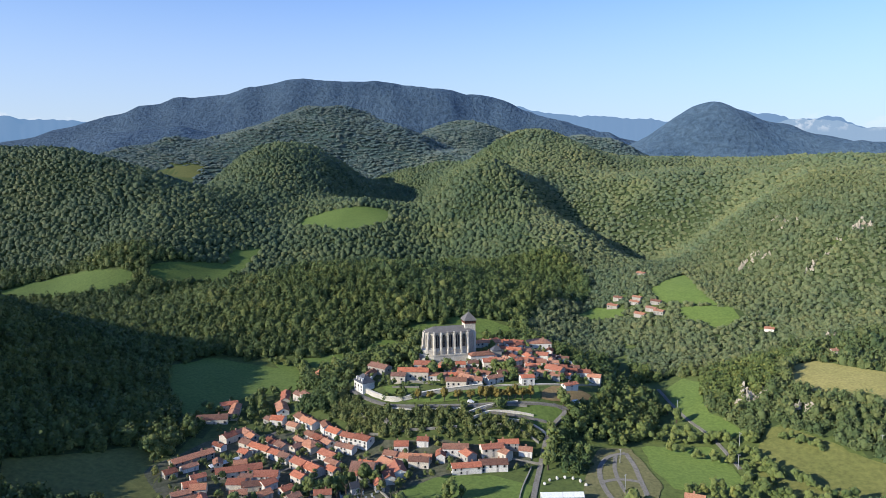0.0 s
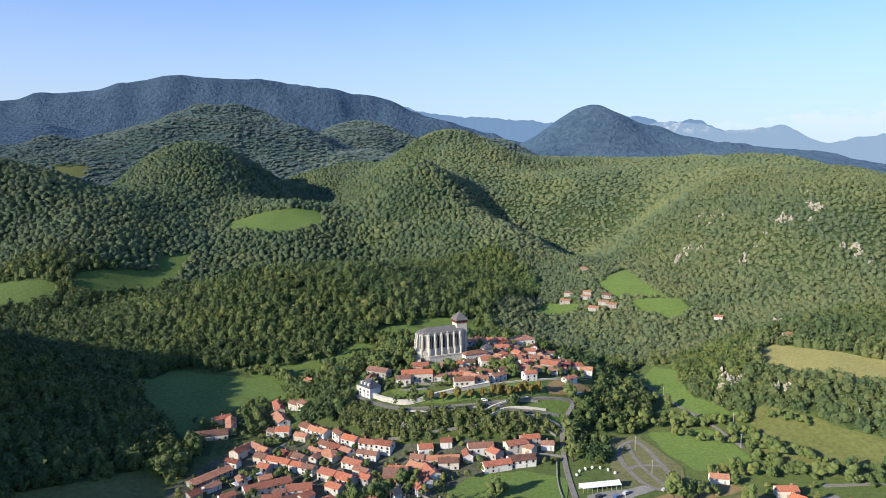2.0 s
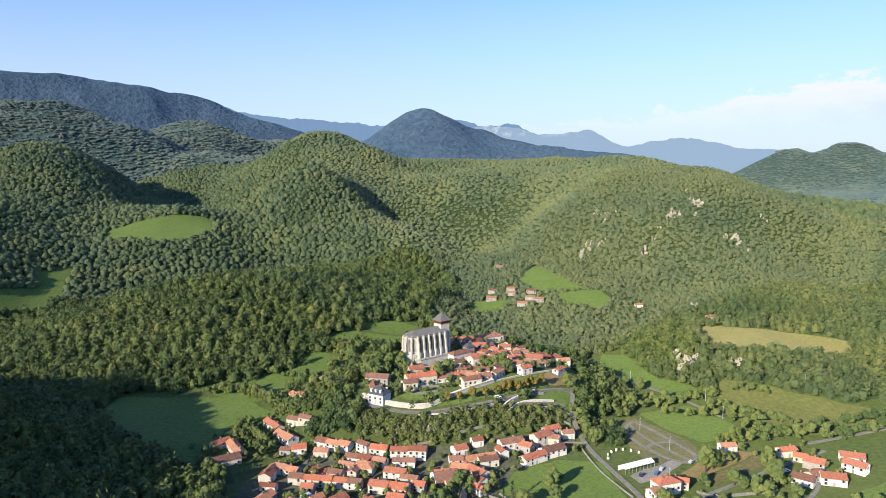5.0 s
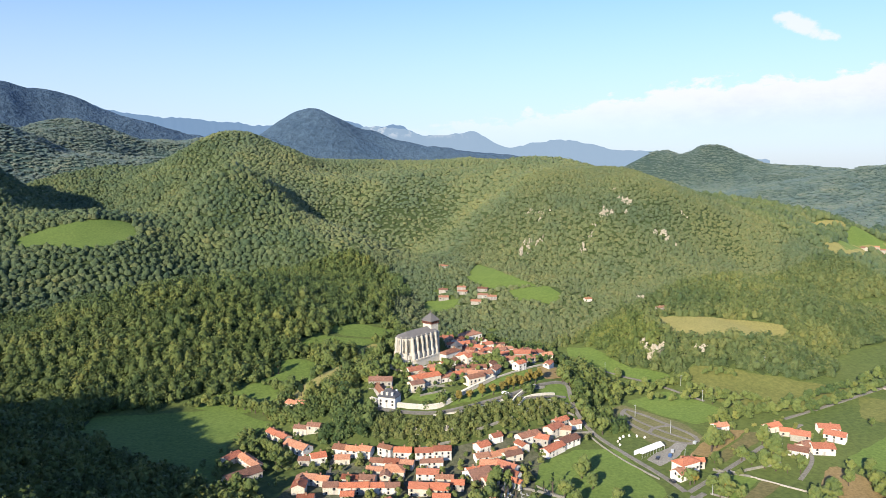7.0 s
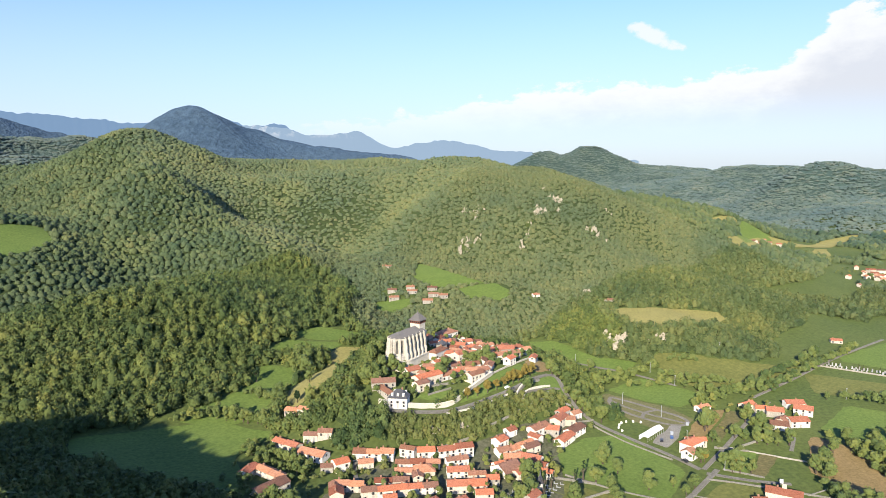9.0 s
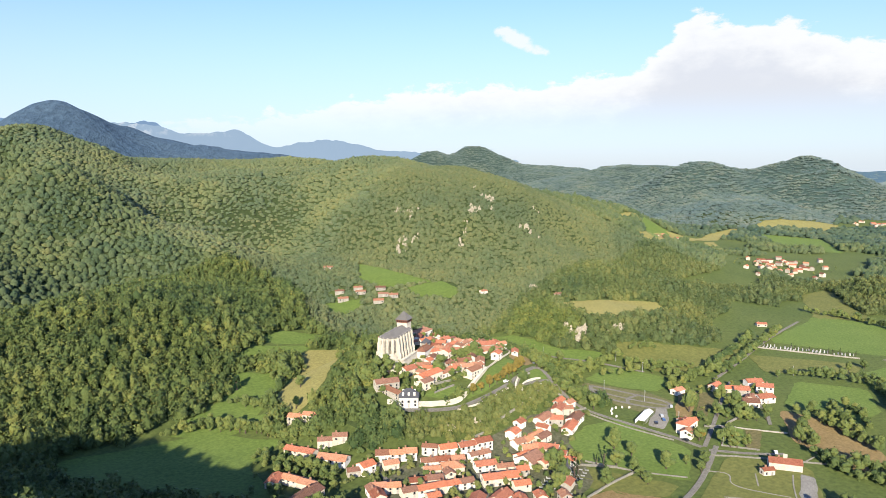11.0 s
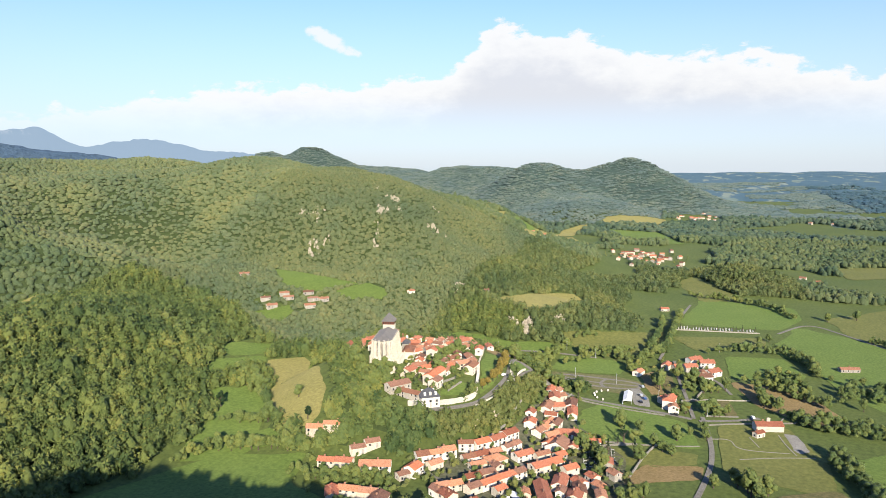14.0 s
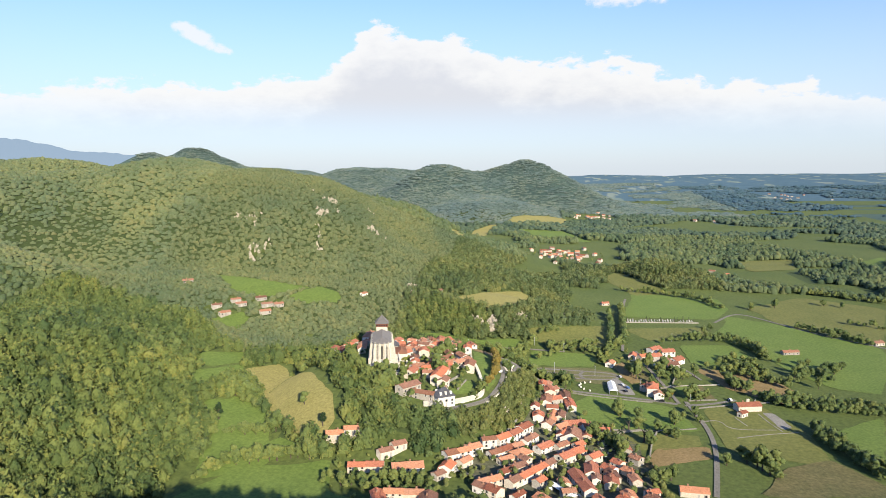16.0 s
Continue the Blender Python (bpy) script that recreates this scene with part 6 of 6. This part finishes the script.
# ring of pale boulders on the grass
for k, (x, y) in enumerate(((68, 330), (65, 333), (61, 334), (57, 333), (53, 331), (50, 327), (70, 326))):
    bm = bmesh.new()
    bmesh.ops.create_icosphere(bm, subdivisions=2, radius=0.7)
    for q in bm.verts:
        q.co *= 1 + 0.35 * noise.noise(q.co * 1.3 + Vector((k * 7, 0, 0)))
        q.co.z *= 1.3
    ob = new("boulder", bpy.data.meshes.new("boulder"))
    bm.to_mesh(ob.data)
    bm.free()
    ob.data.materials.append(WHITE)
    ob.matrix_basis = pose(x, y, on_ground(x, y) + 0.85)
    tagged(ob, "pale rounded boulder standing on short grass", "boulder", "boulders on the green")

# graveyard with a small spired chapel
grave_rng = random.Random(2)
grave_bm = bmesh.new()
box(grave_bm, -0.5, 0.5, -1.0, 1.0, -0.3, 0.35)
box(grave_bm, -0.45, 0.45, 0.8, 1.0, 0.35, 1.3)
GRAVE = bpy.data.meshes.new("tombstone")
grave_bm.to_mesh(GRAVE)
GRAVE.materials.append(GRANITE)
for k in range(9):
    for j in range(6):
        if grave_rng.random() < 0.75:
            x, y = -66 + k * 3.6 + j * 1.1 + grave_rng.uniform(-0.4, 0.4), 322 - j * 2.8 + k * 0.5
            if all(math.hypot(x - a, y - b) > 6 for a, b in HOUSE_SPOTS):
                g = new("tombstone", GRAVE)
                g.matrix_basis = pose(x, y, on_ground(x, y), 0, 0, 20 + grave_rng.uniform(-5, 5))
                tagged(g, "weathered grey stone tomb in the graveyard", "tombstone", "tombs of the graveyard")
shrine = new("cemetery_chapel", None)
shrine.matrix_basis = pose(-42, 318, on_ground(-42, 318), 0, 0, 30)
tagged(shrine, "small stone cemetery chapel with a pointed slate roof", "chapel")
part("wall", a_box(-2, 2, -1.6, 1.6, -0.4, 3.2), WHITE, shrine)
part("roof", shape([(-2.3, -1.9, 3.1), (2.3, -1.9, 3.1), (2.3, 1.9, 3.1), (-2.3, 1.9, 3.1), (-2.3, 0, 6.0), (2.3, 0, 6.0)], [(0, 1, 5, 4), (2, 3, 4, 5), (1, 2, 5), (3, 0, 4), (3, 2, 1, 0)]), SLATE, shrine)
part("spire", shape([(1.2, -0.5, 5.0), (2.2, -0.5, 5.0), (2.2, 0.5, 5.0), (1.2, 0.5, 5.0), (1.7, 0, 9.0)], [(0, 1, 4), (1, 2, 4), (2, 3, 4), (3, 0, 4), (3, 2, 1, 0)]), SLATE, shrine)

# excavated foundations beside the chapel on the plain
for pts in (((2, 261), (6, 250), (-10, 248), (-6, 221)), ((21, 224), (7, 222), (-8, 218)), ((-23, 247), (-14, 228), (-8, 209)), ((-2, 236), (12, 240)), ((40, 222), (52, 218))):
    wall(*pts, high=0.4, thick=0.5, mat=DRYSTONE, label="low ruined stone foundation in the grass", sink=0.6)
# garden and terrace walls below the town
for pts in (((-40, 420), (-22, 416), (-6, 410)), ((-30, 408), (-14, 405)), ((24, 382), (36, 386), (48, 386)), ((30, 372), (44, 370), (52, 364)), ((-24, 372), (-8, 370), (8, 370)), ((-60, 380), (-46, 376), (-34, 372)), ((34, 352), (52, 348)), ((-44, 334), (-28, 318), (-20, 300)), ((-64, 300), (-40, 296), (-18, 290)), ((76, 268), (100, 262)), ((64, 278), (72, 262))):
    wall(*pts, high=1.2, thick=0.6, mat=DRYSTONE, label="grey stone garden wall between plots", sink=1.2)


far_pick = random.Random(8)
# walled burial ground between the fields
wall((276, 287), (281, 250), (285, 213), high=1.0, thick=0.45, mat=RUBBLE, label="long low pale wall of a burial ground between fields")
for k in range(26):
    for row in (0, 1):
        if far_pick.random() < 0.7:
            x, y = 280 + 0.12 * k * 2.7 + row * 5.0 + far_pick.uniform(-0.4, 0.4), 284 - 2.65 * k + far_pick.uniform(-0.4, 0.4)
            g = new("tombstone", GRAVE)
            g.matrix_basis = pose(x, y, on_ground(x, y), 0, 0, -82 + far_pick.uniform(-5, 5)) @ Matrix.Diagonal((1, 1, far_pick.uniform(0.8, 1.9), 1))
            tagged(g, "weathered grey stone tomb in the burial ground", "tombstone", "tombs of the burial ground")
for k in (1, 8, 9, 13, 15, 18, 19, 21, 23, 25):
    plant("cyp", 283 + 0.32 * k, 285 - 2.75 * k, far_pick.uniform(0.35, 0.6))


# ---- villages on the far plain ----
far_rng = random.Random(4)
SHED_WALLS = [CREAM, CREAM, RUBBLE]
SHED_TILES = [TILE, TILE_OLD, TILE_ORANGE]


def far_village(x, y, spread, count):
    for _ in range(count):
        px, py = x + far_rng.gauss(0, spread), y + far_rng.gauss(0, spread * 0.6)
        a, b, e = far_rng.uniform(2.8, 5.5), far_rng.uniform(2.3, 3.4), far_rng.uniform(2.8, 4.6)
        top = new("house", None)
        top.matrix_basis = pose(px, py, on_ground(px, py), 0, 0, far_rng.uniform(0, 180))
        tagged(top, "pale house with a red roof in a distant village", "house", "houses of the distant villages")
        part("wall", shape([(-a, -b, -2), (a, -b, -2), (a, b, -2), (-a, b, -2), (-a, -b, e), (a, -b, e), (a, b, e), (-a, b, e), (-a, 0, e + 1.5), (a, 0, e + 1.5)],
                           [(0, 1, 5, 4), (2, 3, 7, 6), (1, 2, 6, 9, 5), (3, 0, 4, 8, 7), (3, 2, 1, 0), (4, 5, 9, 8), (6, 7, 8, 9)]), far_rng.choice(SHED_WALLS), top)
        bm = bmesh.new()
        for s in (-1, 1):
            slab(bm, (-a - 0.3, s * (b + 0.5), e + 0.05), (a + 0.3, s * (b + 0.5), e + 0.05), (a + 0.3, 0, e + 1.85), (-a - 0.3, 0, e + 1.85), 0.25)
        part("roof", bm, far_rng.choice(SHED_TILES), top)


far_village(775, 345, 52, 40)
far_village(880, 560, 30, 8)
far_village(1640, 270, 60, 26)
far_village(1620, -45, 50, 14)
far_village(1150, 20, 22, 4)
far_village(620, 120, 14, 3)
far_village(2500, -500, 120, 14)
